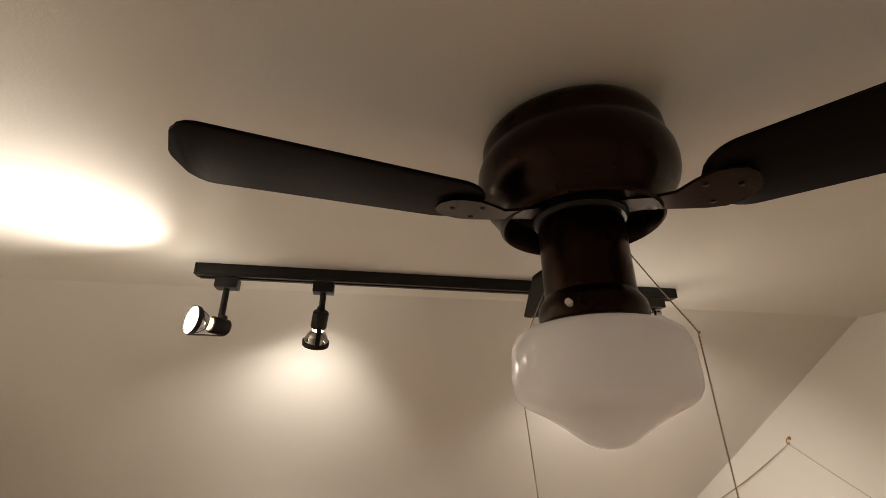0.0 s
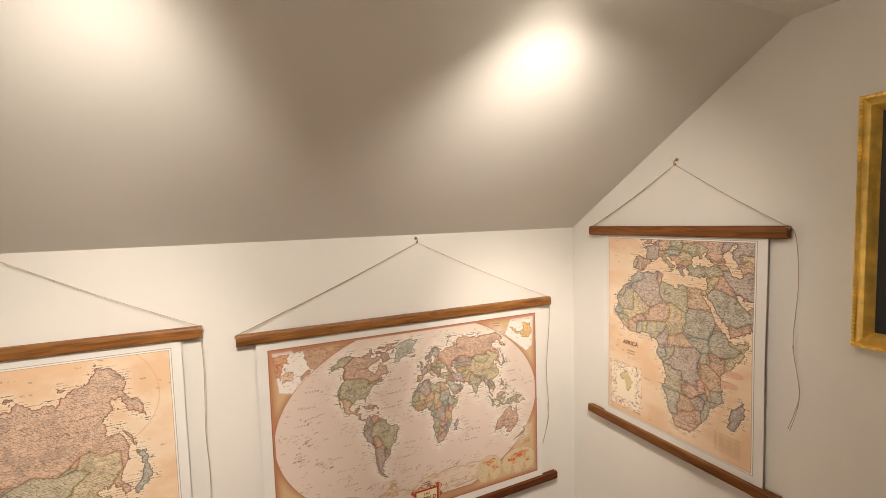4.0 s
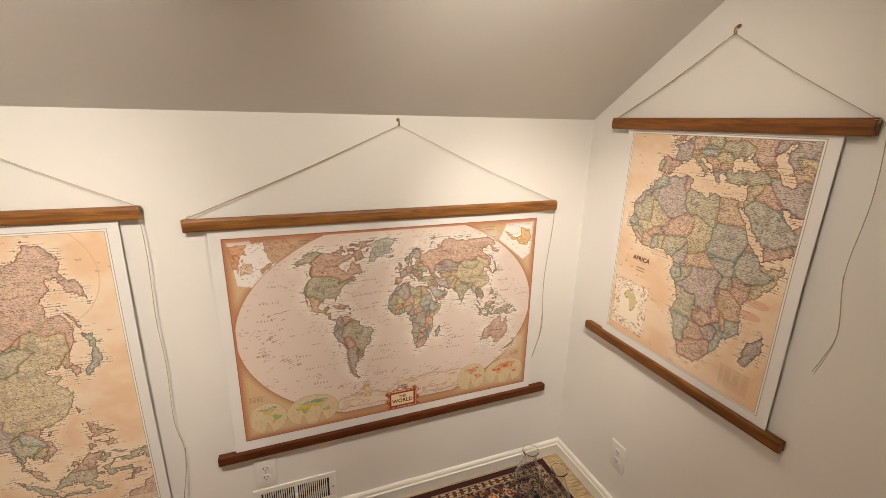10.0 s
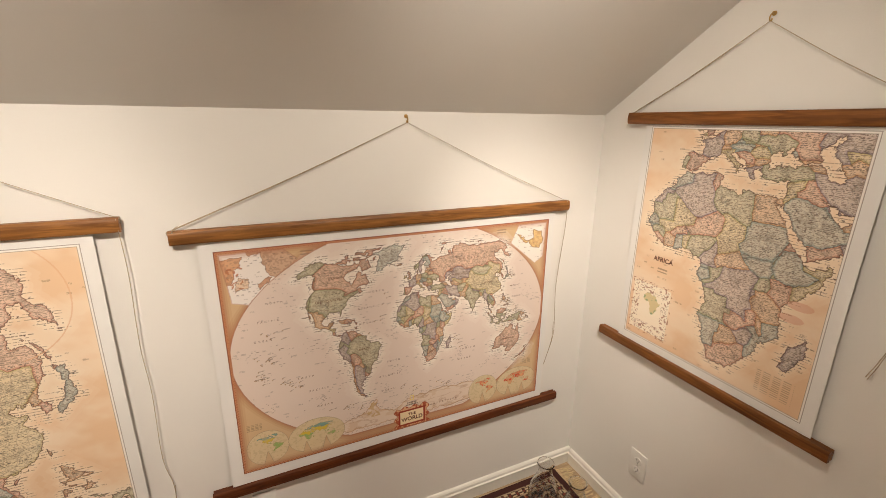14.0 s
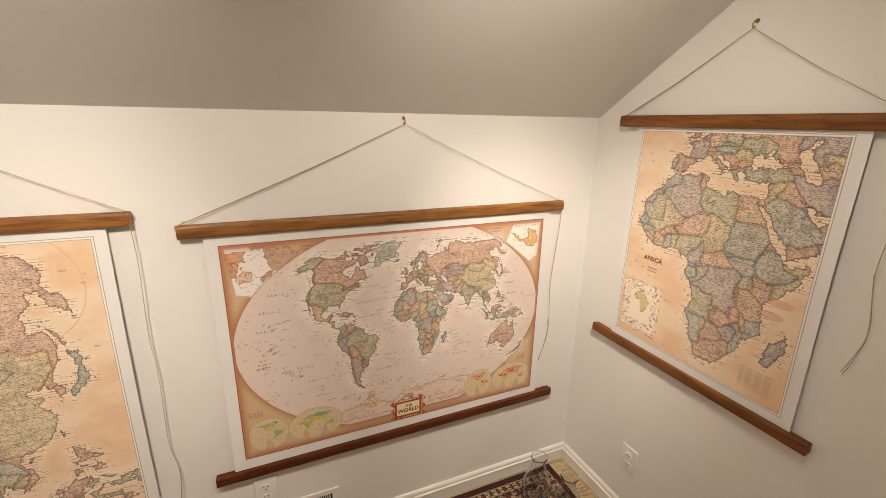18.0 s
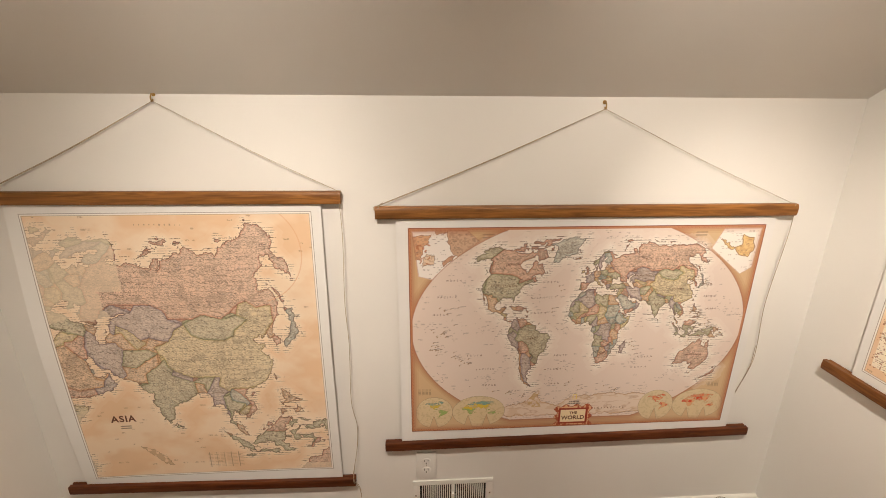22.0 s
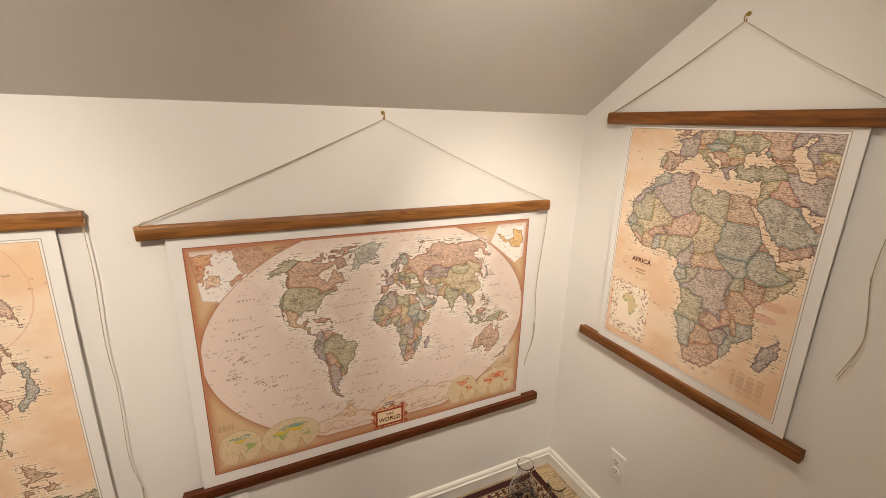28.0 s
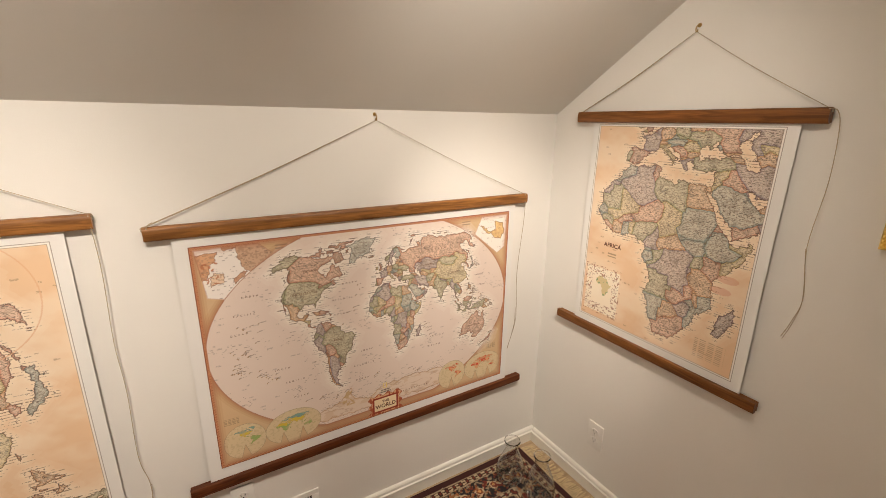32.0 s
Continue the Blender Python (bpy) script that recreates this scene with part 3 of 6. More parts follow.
TINTS_CHINA = [(88, 40, 2), (82, 36, 2), (90, 32, 2), (100, 32, 2), (100, 38, 2), (110, 30, 2), (112, 36, 2), (115, 28, 2), (118, 33, 2), (125, 45, 2), (128, 47, 2), (104, 26, 2), (110, 24, 2), (112, 41, 2), (95, 40, 2), (96, 21, 3), (98, 17, 3), (97, 25, 3), (101, 15.5, 1), (99.5, 18, 1), (103.5, 18.5, 5), (106, 21, 0), (108, 13, 0), (105, 12.5, 2), (102, 4, 4), (114, 3.5, 0), (101, -1, 1), (113, -1, 1), (120, -2, 1), (138, -4, 1), (108, -7, 1), (122, 13, 4)]
TINTS_AMERICA = [(-125, 58, 0), (-110, 60, 0), (-95, 60, 0), (-95, 52, 0), (-80, 50, 0), (-70, 52, 0), (-62, 54, 0), (-118, 53, 0), (-75, 70, 0), (-105, 71, 0), (-100, 66, 0), (-80, 81, 0), (-152, 65, 1), (-120, 44, 1), (-118, 38, 1), (-105, 43, 1), (-105, 36, 1), (-92, 45, 1), (-95, 34, 1), (-83, 42, 1), (-84, 34, 1), (-75, 42, 1), (-81, 28, 1), (-103, 26, 4), (-99, 19, 4), (-110, 29, 4), (-89, 20, 4), (-87, 14, 2), (-84, 10, 0)]
TINTS_SOUTH = [(-73, 5, 3), (-66, 7, 0), (-57, 4.5, 4), (-60, -5, 1), (-50, -6, 1), (-42, -8, 1), (-52, -15, 1), (-48, -20, 1), (-53, -27, 1), (-65, -7, 1), (-76, -9, 3), (-72, -14, 3), (-64, -17, 0), (-58, -23, 4), (-65, -28, 3), (-63, -35, 3), (-68, -42, 3), (-69, -50, 3), (-71, -25, 4), (-73, -38, 4), (-74, -48, 4), (-56, -33, 0), (-78.5, -1.5, 1)]
TINTS_ISLES = [(-79, 21.5, 4), (-71, 19, 0), (-42, 72, 5), (-40, 65, 5), (-40, 79, 5), (134, -25, 0), (120, -26, 0), (147, -25, 0), (145, -34, 0), (133, -15, 0), (175, -39, 0), (146, -6, 4), (-18, 65, 4)]
TINTS = TINTS_AFRICA + TINTS_AFRICA_EAST + TINTS_AFRICA_SOUTH + TINTS_EUROPE + TINTS_MIDDLE + TINTS_RUSSIA + TINTS_CHINA + TINTS_AMERICA + TINTS_SOUTH + TINTS_ISLES
COUNTRIES = []


def country(tint, *border):
    """One country: its tint and the corners of its border, longitude and latitude; the coast trims it."""
    COUNTRIES.append((tint, list(border)))


country(0, (28, 60), (28, 70), (60, 75), (105, 79), (179.9, 73), (179.9, 60), (160, 50), (145, 45), (135, 43), (131, 42.5), (127.5, 49.8), (120, 53), (107, 49.7), (92, 50.8), (80, 50.8), (62, 54), (51, 51.5), (47, 48), (48, 43), (40, 43.5), (38, 47.5), (32, 52.5), (31, 56))
country(5, (-1.8, 36), (-1.2, 32.3), (-3.6, 30.9), (-8.7, 28.7), (-8.7, 27.6), (-14, 27.7), (-13, 33), (-6, 36.5))
country(3, (-8.7, 27.6), (-8.7, 26), (-12, 26), (-12, 23.4), (-13, 23), (-13.1, 21.3), (-18, 20.8), (-18, 28), (-13, 27.7))
country(1, (-8.7, 26), (-8.7, 27.3), (-4.8, 25), (-6.5, 25), (-5.5, 15.5), (-9.5, 15.4), (-12, 14.8), (-14.5, 16.6), (-17.5, 16), (-17.5, 21.2), (-13.1, 21.3), (-13, 23), (-12, 23.4), (-12, 26))
country(2, (-4.8, 25), (3.2, 19.6), (4.2, 19.1), (3.9, 15.7), (0.2, 15), (-3, 13.7), (-5.5, 11.2), (-7.9, 10.2), (-8.9, 12), (-11.4, 12.4), (-12.2, 14.8), (-9.5, 15.4), (-5.5, 15.5), (-6.5, 25))
country(3, (-1.8, 36), (-1.2, 32.3), (-3.6, 30.9), (-8.7, 28.7), (-8.7, 27.3), (-4.8, 25), (3.2, 19.6), (5.8, 19.5), (12, 23.5), (9.8, 26.5), (9.5, 30.2), (7.5, 33.8), (8.6, 37.5))
country(0, (8.6, 37.5), (7.5, 33.8), (9.5, 30.2), (11.5, 33), (11.5, 37.5))
country(1, (9.5, 30.2), (9.8, 26.5), (12, 23.5), (14.2, 22.6), (16, 23.4), (24, 19.5), (25, 20), (25, 33), (11.5, 34))
country(4, (25, 22), (37, 22), (34.9, 29.5), (34.3, 31.5), (25, 32.5))
country(0, (4.2, 19.1), (5.8, 19.5), (12, 23.5), (14.2, 22.6), (15.5, 21), (15.5, 16.9), (13.5, 13.8), (7, 13), (3.6, 11.8), (0.2, 15), (3.9, 15.7))
country(2, (14.2, 22.6), (16, 23.4), (24, 19.5), (24, 15.7), (22, 13), (22.9, 11), (18.9, 9), (15.5, 7.6), (15, 10), (13.5, 13.8), (15.5, 16.9), (15.5, 21))
country(5, (25, 22), (37, 22), (38.5, 18), (36.4, 14.5), (34, 10.5), (34, 9), (27, 9.7), (22.9, 11), (22, 13), (24, 15.7), (24, 20), (25, 20))
country(5, (24.2, 8.7), (27, 9.7), (34, 10), (35, 6), (34, 4.2), (30.8, 3.6), (27.4, 5.2))
country(0, (36.4, 14.5), (38.5, 18.3), (43.5, 12.3), (42.3, 12.5), (40, 14.5))
country(5, (36.4, 14.5), (40, 14.5), (42.3, 12.5), (43, 9.5), (47.8, 8), (45, 5), (42, 4), (39, 3.6), (35.9, 4.6), (34, 8))
country(2, (43, 11.5), (52, 12.5), (51, 8), (41.5, -2.5), (41, -1), (41, 3.2), (42, 4), (45, 5), (47.8, 8), (43, 9.5))
country(0, (34, 4.2), (35.9, 4.6), (39, 3.6), (41, 3.2), (41, -1), (41.8, -2.5), (39.2, -4.7), (34, -1))
country(1, (30.8, 3.6), (34, 4.2), (34.9, 1), (34, -1), (29.7, -1.3), (30, 1))
country(4, (30.5, -1), (34, -1), (39.2, -4.7), (41, -10.5), (34.7, -11.5), (32.8, -9.3), (30.7, -8.3), (29.4, -5), (30.8, -3))
country(3, (18.6, 4), (22.5, 4.2), (27.4, 5.2), (30.8, 3.6), (30, 1), (29.2, -1.5), (29.4, -5), (30.7, -8.3), (28.5, -9), (29.8, -13.4), (27, -11.8), (24, -11), (22, -11), (21.8, -7.3), (17, -7.3), (16.5, -5.9), (12, -6), (13, -4.5), (16, -3), (17.8, -0.3))
country(4, (15, 7.5), (18.9, 9), (22.9, 11), (24.2, 8.7), (27.4, 5.2), (22.5, 4.2), (18.6, 4), (16.2, 2.3), (14.5, 5))
country(3, (8.5, 4.5), (10, 7), (12, 8.5), (14.2, 12.8), (15, 10), (15, 7.5), (14.5, 5), (16.2, 2.3), (9.5, 2.2))
country(1, (2.7, 6), (2.8, 9), (3.6, 11.8), (7, 13), (13.5, 13.8), (14.2, 12.8), (12, 8.5), (10, 7), (8.5, 4.3), (5, 4))
country(1, (16.2, 2.3), (18.6, 4), (17.8, -0.3), (16, -3), (13, -4.5), (11.5, -4.5), (11, -3.5), (14.4, -2), (13.5, 2))
country(5, (9, 1), (13.3, 1.2), (14.4, -2), (11, -3.8), (8.5, -1))
country(1, (12, -6), (16.5, -5.9), (17, -7.3), (21.8, -7.3), (22, -11), (24, -11), (24, -13), (22, -13), (22, -16.2), (23.3, -17.6), (18.5, -17.4), (11.5, -17.3))
country(0, (24, -11), (27, -11.8), (29.8, -13.4), (28.5, -9), (30.7, -8.3), (32.8, -9.3), (33.2, -13.5), (30.3, -15), (27, -18), (25, -17.7), (22, -16.2), (22, -13), (24, -13))
country(4, (32.8, -9.3), (34.7, -11.5), (35.8, -16), (35, -17), (33.2, -14))
country(5, (34.7, -11.5), (41, -10.5), (41, -15), (36, -20), (36, -24), (33, -26.8), (32, -26.5), (31.5, -23), (33, -17), (30.3, -15), (33.2, -14), (35, -17), (35.8, -16))
country(3, (27, -18), (30.3, -15.6), (33, -17), (32.5, -21), (31.3, -22.4), (29, -22.2), (25.3, -18))
country(4, (21, -18.3), (25.3, -17.8), (29, -22.2), (25.8, -24.8), (22.8, -25.5), (20.7, -26.8), (20, -24.8), (20, -22), (21, -22))
country(5, (11.5, -17.3), (18.5, -17.4), (25, -17.7), (21, -18.3), (21, -22), (20, -22), (20, -28.4), (16.5, -28.6), (14, -27))
country(0, (16.5, -28.6), (20, -28.4), (20, -24.8), (20.7, -26.8), (22.8, -25.5), (25.8, -24.8), (29, -22.2), (31.3, -22.4), (32, -26.5), (33, -26.9), (30, -34), (20, -36), (16, -32))
country(3, (42, -11), (52, -11), (51, -27), (42, -27))
country(5, (-18, 16), (-14.5, 16.6), (-12.2, 14.8), (-11.4, 12.4), (-17, 12.4))
country(1, (-11.4, 12.4), (-8.9, 12), (-7.9, 10.2), (-8.2, 7.6), (-11.5, 10), (-13.3, 9), (-15, 11), (-13.7, 12.4))
country(0, (-13.3, 9), (-11.5, 10), (-8.2, 7.6), (-7.5, 4), (-13.5, 7.5))
country(4, (-8.2, 7.6), (-7.9, 10.2), (-5.5, 10.4), (-2.8, 9.7), (-3, 5), (-7.5, 4))
country(0, (-5.5, 11.2), (-3, 13.7), (0.2, 15), (2.2, 12), (-2.8, 11), (-2.8, 9.7), (-5.5, 10.4))
country(5, (-2.8, 9.7), (-2.8, 11), (0.2, 11), (0.6, 8), (1.2, 6), (-3, 4.5))
country(2, (0.2, 11), (2.2, 12), (3.6, 11.8), (2.8, 9), (2.7, 6), (1.2, 6), (0.6, 8))
country(5, (34.5, 29.2), (37.5, 31.5), (39, 32), (42, 31), (46.5, 29), (48.5, 28.3), (50.5, 25), (51.5, 24.3), (52.5, 22.9), (55.2, 22.7), (55, 20), (52, 19), (47.5, 17), (43, 17.3), (42, 16.5), (38, 22))
country(0, (42, 16.5), (43, 17.3), (47.5, 17), (52, 19), (53.2, 16.5), (45, 12), (42.5, 12.5))
country(3, (52, 19), (55, 20), (55.2, 22.7), (56.5, 25), (61, 22.5), (55, 16), (53.2, 16.5))
country(4, (51.5, 24.3), (52.5, 22.9), (55.2, 22.7), (56.5, 25), (56, 26.5))
country(0, (39, 32), (38.8, 33.4), (41.2, 34.5), (42.4, 37.1), (44.8, 37.2), (46, 34), (48.5, 30), (46.5, 29), (42, 31))
country(2, (35, 29.3), (37.5, 31.5), (39, 32), (38.8, 33.4), (41.2, 34.5), (42.4, 37.1), (36, 36.8), (34, 32))
country(1, (25.5, 36), (36, 36.2), (42.4, 37.1), (44.8, 37.2), (44.5, 39.7), (42.5, 41.5), (30, 42.5), (26, 41.8))
country(3, (44.8, 37.2), (44.5, 39.7), (48, 39), (49, 38.4), (54, 37.2), (57, 38.2), (61, 36.5), (61, 31), (63, 27), (61.6, 25), (56, 26.5), (50, 29.5), (48.5, 30), (46, 34))
country(4, (52, 37), (54, 37.2), (57, 38.2), (61, 36.5), (66.5, 37.4), (62, 40.5), (58.5, 42.7), (52.5, 41.7))
country(2, (56, 41.3), (58.5, 42.7), (62, 40.5), (66.5, 37.4), (68, 38.5), (70, 40), (73, 40.5), (68, 41.5), (61, 44.2), (56, 45))
country(4, (67.5, 37), (75, 37.4), (74, 40), (80, 42.2), (71, 42.8), (70, 40), (68, 38.5))
country(3, (47, 48), (51, 51.5), (61, 50.8), (62, 54), (70, 55.3), (77, 54), (80, 50.8), (87, 49.2), (83, 47), (80, 42.2), (71, 42.8), (68, 41.5), (61, 44.2), (56, 45), (56, 41.3), (52.5, 41.7), (50, 45))
country(1, (61, 36.5), (66.5, 37.4), (71, 38.4), (74.8, 37.2), (71, 34), (66.5, 30), (61, 30), (61, 33))
country(4, (61, 30), (66.5, 30), (71, 34), (74.8, 37), (75.5, 33), (70, 28), (71, 24.5), (66, 24), (61.6, 25), (63, 27))
country(1, (71, 24.5), (70, 28), (75.5, 33), (78, 35.3), (80.5, 30.5), (80, 29), (88, 26.5), (92, 28), (97, 28), (94, 23.5), (92.5, 22), (91.5, 24), (89, 25.5), (89, 21.5), (80, 5), (72, 8), (68, 23))
country(3, (80.2, 30), (82, 30.2), (88, 28), (88, 26.4), (80.2, 28.7))
country(4, (88.3, 26), (92, 25), (92.4, 21), (89, 21.3))
country(3, (92.5, 22), (94, 23.5), (97, 28.3), (98.7, 27.5), (97.7, 24), (101, 21.5), (98, 19.5), (98.5, 15), (99.5, 10.5), (97, 10), (93, 17))
country(1, (98, 19.5), (101, 20.2), (101, 17.5), (105.5, 15.5), (102.5, 12), (100.5, 6), (98, 8), (99.3, 12), (98.5, 15))
country(5, (101, 20.2), (101, 21.5), (102.2, 22.4), (105, 19.5), (107.5, 15), (105.5, 14.3), (105.5, 15.5), (101, 17.5))
country(2, (102.5, 12), (105.5, 14.3), (107.5, 14.5), (106, 11), (103, 10))
country(0, (102.2, 22.4), (108, 21.6), (110, 13), (105, 8), (104.5, 10.4), (106, 11), (107.5, 14.5), (107.5, 15), (105, 19.5))
country(1, (87.8, 49.2), (92, 50.8), (98, 52), (102, 51.3), (107, 49.7), (116, 49.8), (119.8, 46.8), (112, 44.8), (110, 42.6), (105, 41.6), (96.5, 42.7), (90.5, 45))
country(4, (124.2, 40), (129, 42.5), (131, 42.5), (128, 38.4), (125, 37.8))
country(0, (125, 37.8), (128, 38.4), (130, 35), (126, 33.5))
country(2, (73.5, 39.5), (80, 42.2), (83, 47), (87.8, 49.2), (90.5, 45), (96.5, 42.7), (105, 41.6), (110, 42.6), (112, 44.8), (119.8, 46.8), (116, 49.8), (120, 53), (125, 53), (127.5, 49.8), (135, 48.3), (131, 43), (124, 40), (122, 36), (123, 30), (117, 22.5), (108, 21.3), (102.2, 22.4), (101, 21.5), (97.7, 24), (98.7, 27.5), (92, 28), (88, 28), (82, 30.2), (79, 32), (78, 35.3), (74.8, 37.2))
country(3, (-5, 48.5), (2, 51.2), (8, 49), (7, 46), (7.5, 43.6), (3, 42.3), (-2, 43.3))
country(0, (-10, 44), (-2, 43.3), (3.3, 42.3), (0, 38), (-5, 35.8), (-7.4, 37.2), (-7, 41.8), (-9, 42))
country(4, (6, 51), (7, 54), (14.3, 54), (15, 51), (13, 48.5), (8, 47.5))
country(1, (14.3, 54), (23, 54.5), (24, 50.5), (22.5, 49), (15, 51))
country(2, (7, 46), (13.5, 46.5), (13, 44), (19, 40), (16, 37), (7.5, 43.8))
country(1, (22.5, 49), (24, 51.5), (34, 52.3), (40, 49), (38, 46.5), (33.5, 44.3), (30, 45.3), (28, 48))
country(4, (23.5, 52), (24, 54), (28, 56), (32.5, 53.5), (31, 51.5))
country(2, (20.5, 46), (23, 48), (27, 48), (29.7, 45.2), (28.5, 43.7), (22.5, 44))
country(0, (13.6, 45.5), (17, 46), (20.5, 46), (22.5, 44), (22.5, 41.5), (19.5, 42))
country(3, (19.5, 40), (22.5, 41.3), (26.5, 41.6), (26, 39), (23.5, 36), (20, 37))
country(5, (10, 47.5), (16, 49), (22.5, 48.5), (20.5, 46), (13.5, 46.5))
country(1, (4, 58), (11, 59), (12, 61), (13, 65), (20, 69), (28, 70.3), (31, 71), (15, 70))
country(3, (11, 59), (12, 61), (13, 65), (20, 69), (24, 66), (17, 60), (16.5, 56), (12.5, 55))
country(5, (20.5, 69), (28, 70), (30, 67), (31, 62.5), (27, 60), (20, 60))
country(0, (-141, 60), (-141, 72), (-120, 78), (-60, 84), (-60, 70), (-50, 50), (-60, 43), (-67, 45), (-68, 47.3), (-71, 45.3), (-75, 45), (-79, 43), (-83, 42), (-83, 46), (-89, 48), (-95, 49), (-123, 49), (-130, 54), (-135, 59))
country(1, (-125, 49), (-95, 49), (-89, 48), (-83, 46), (-83, 42), (-79, 43), (-75, 45), (-71, 45.3), (-68, 47.3), (-66, 44.5), (-75, 34), (-79, 24), (-85, 28), (-97, 26), (-101, 29.5), (-104.5, 29.5), (-106.5, 31.8), (-111, 31.3), (-117, 32.5))
country(1, (-141, 60), (-141, 72), (-170, 72), (-170, 50), (-140, 59), (-130, 55.5), (-135, 59))
country(4, (-117, 32.5), (-111, 31.3), (-106.5, 31.8), (-104.5, 29.5), (-101, 29.5), (-97, 26), (-86, 22), (-89, 17.8), (-92, 14.5), (-106, 18), (-116, 28))
country(1, (-60, 5), (-50, 5), (-33, -5), (-38, -20), (-52, -34), (-57.5, -30), (-54, -25.5), (-57.8, -22), (-58, -18), (-60, -14), (-65, -10), (-70, -11), (-73.5, -8), (-70, -4.2), (-69.5, 1), (-67, 1.5), (-64, 4))
country(3, (-66, -22), (-62, -22.5), (-57.8, -27), (-54, -25.5), (-57.5, -30), (-58.3, -34), (-56, -38), (-64, -56), (-68.5, -53), (-72, -50), (-71.5, -40), (-70, -33), (-68.5, -26))
country(4, (-70.5, -18), (-67.5, -22.5), (-68.5, -26), (-70, -33), (-71.5, -40), (-72, -50), (-68.5, -53), (-67, -56), (-78, -53), (-74, -30))
country(3, (-81.5, -4), (-78, -3), (-75, -0.2), (-70, -4.2), (-73.5, -8), (-70, -11), (-69, -15), (-70.5, -18.3), (-77, -15))
country(0, (-69.5, -11), (-65, -10), (-60, -14), (-58, -18), (-58.2, -20), (-62, -22), (-67.5, -22.5), (-69, -17.5))
country(6, (-73, 76.5), (-60, 82), (-30, 84), (-10, 82), (-18, 70), (-42, 59), (-55, 63), (-58, 75))
# seas crowded with small islands
CROWDED = [[(-125, 69), (-95, 67), (-70, 66), (-62, 72), (-65, 82), (-95, 81), (-122, 76)], [(100, -9), (118, -10), (135, -9), (150, -11), (158, -8), (150, -2), (132, 1), (120, 6), (127, 12), (121, 19), (118, 10), (112, 6)], [(-84, 23), (-70, 22), (-60, 17), (-61, 11), (-70, 17), (-80, 19)], [(20, 40), (28, 41), (28, 36), (22, 36)], [(50, 77), (65, 81), (95, 80), (105, 79), (92, 78), (62, 78)], [(142, 76), (150, 76), (148, 73), (140, 73)]]
INKS = [srgb(210, 158, 134), srgb(170, 174, 140), srgb(206, 192, 142), srgb(172, 160, 166), srgb(216, 174, 132), srgb(162, 178, 172), srgb(200, 212, 206)]


def winkel(lon, lat):
    l, p = np.radians(lon), np.radians(lat)
    al = np.arccos(np.clip(np.cos(p) * np.cos(l / 2), -1, 1))
    sinc = np.where(al < 1e-6, 1, np.sin(al) / np.maximum(al, 1e-6))
    return 0.5 * (l * 2 / np.pi + 2 * np.cos(p) * np.sin(l / 2) / sinc), 0.5 * (p + np.sin(p) / sinc)


def lambert(lon0, lat0):
    a, b = math.radians(lon0), math.radians(lat0)

    def f(lon, lat):
        l, p = np.radians(lon), np.radians(lat)
        k = np.sqrt(2 / np.maximum(1 + np.sin(b) * np.sin(p) + np.cos(b) * np.cos(p) * np.cos(l - a), 0.05))
        return k * np.cos(p) * np.sin(l - a), k * (np.cos(b) * np.sin(p) - np.sin(b) * np.cos(p) * np.cos(l - a))
    return f


def outline(poly, project, k, cx, cy):
    """An outline drawn on paper, its sides split so that they bend with the projection."""
    out = []
    for (x1, y1), (x2, y2) in zip(poly, poly[1:] + poly[:1]):
        n = max(1, int(math.hypot(x2 - x1, y2 - y1) / 4))
        out += [(x1 + (x2 - x1) * j / n, y1 + (y2 - y1) * j / n) for j in range(n)]
    lon, lat = np.array(out, float).T
    x, y = project(lon, lat)
    return list(zip(cx + k * x, cy + k * y))


def over(img, mask, color, a=1.0):
    img[mask] = img[mask] * (1 - a) + np.array(color) * a


def edge_of(mask, n=1):
    """Cells of the mask that border on its outside."""
    core = mask.copy()
    for _ in range(n):
        c = core.copy()
        c[1:] &= core[:-1]
        c[:-1] &= core[1:]
        c[:, 1:] &= core[:, :-1]
        c[:, :-1] &= core[:, 1:]
        core = c
    return mask & ~core


def spread(mask, n):
    for _ in range(n):
        c = mask.copy()
        c[1:] |= mask[:-1]
        c[:-1] |= mask[1:]
        c[:, 1:] |= mask[:, :-1]
        c[:, :-1] |= mask[:, 1:]
        mask = c
    return mask


def specks(X, Y, seed, dense, wide=0.011, tall=0.0042):
    """Tiny unreadable place names: short rows of marks."""
    row = np.floor(Y / tall).astype(int)
    col = np.floor((X + 0.37 * wide * (row % 3)) / wide).astype(int)
    tab = np.random.RandomState(seed).rand(256, 256)
    on = tab[col % 256, row % 256] < dense
    within = (X / wide + 0.37 * (row % 3)) % 1.0
    length = 0.35 + 0.5 * tab[(col + 71) % 256, (row + 13) % 256]
    marks = value_noise(X / 0.0021, Y / 0.0017, seed + 9) > 0.42
    return on & (within < length) & ((Y / tall) % 1.0 < 0.42) & marks


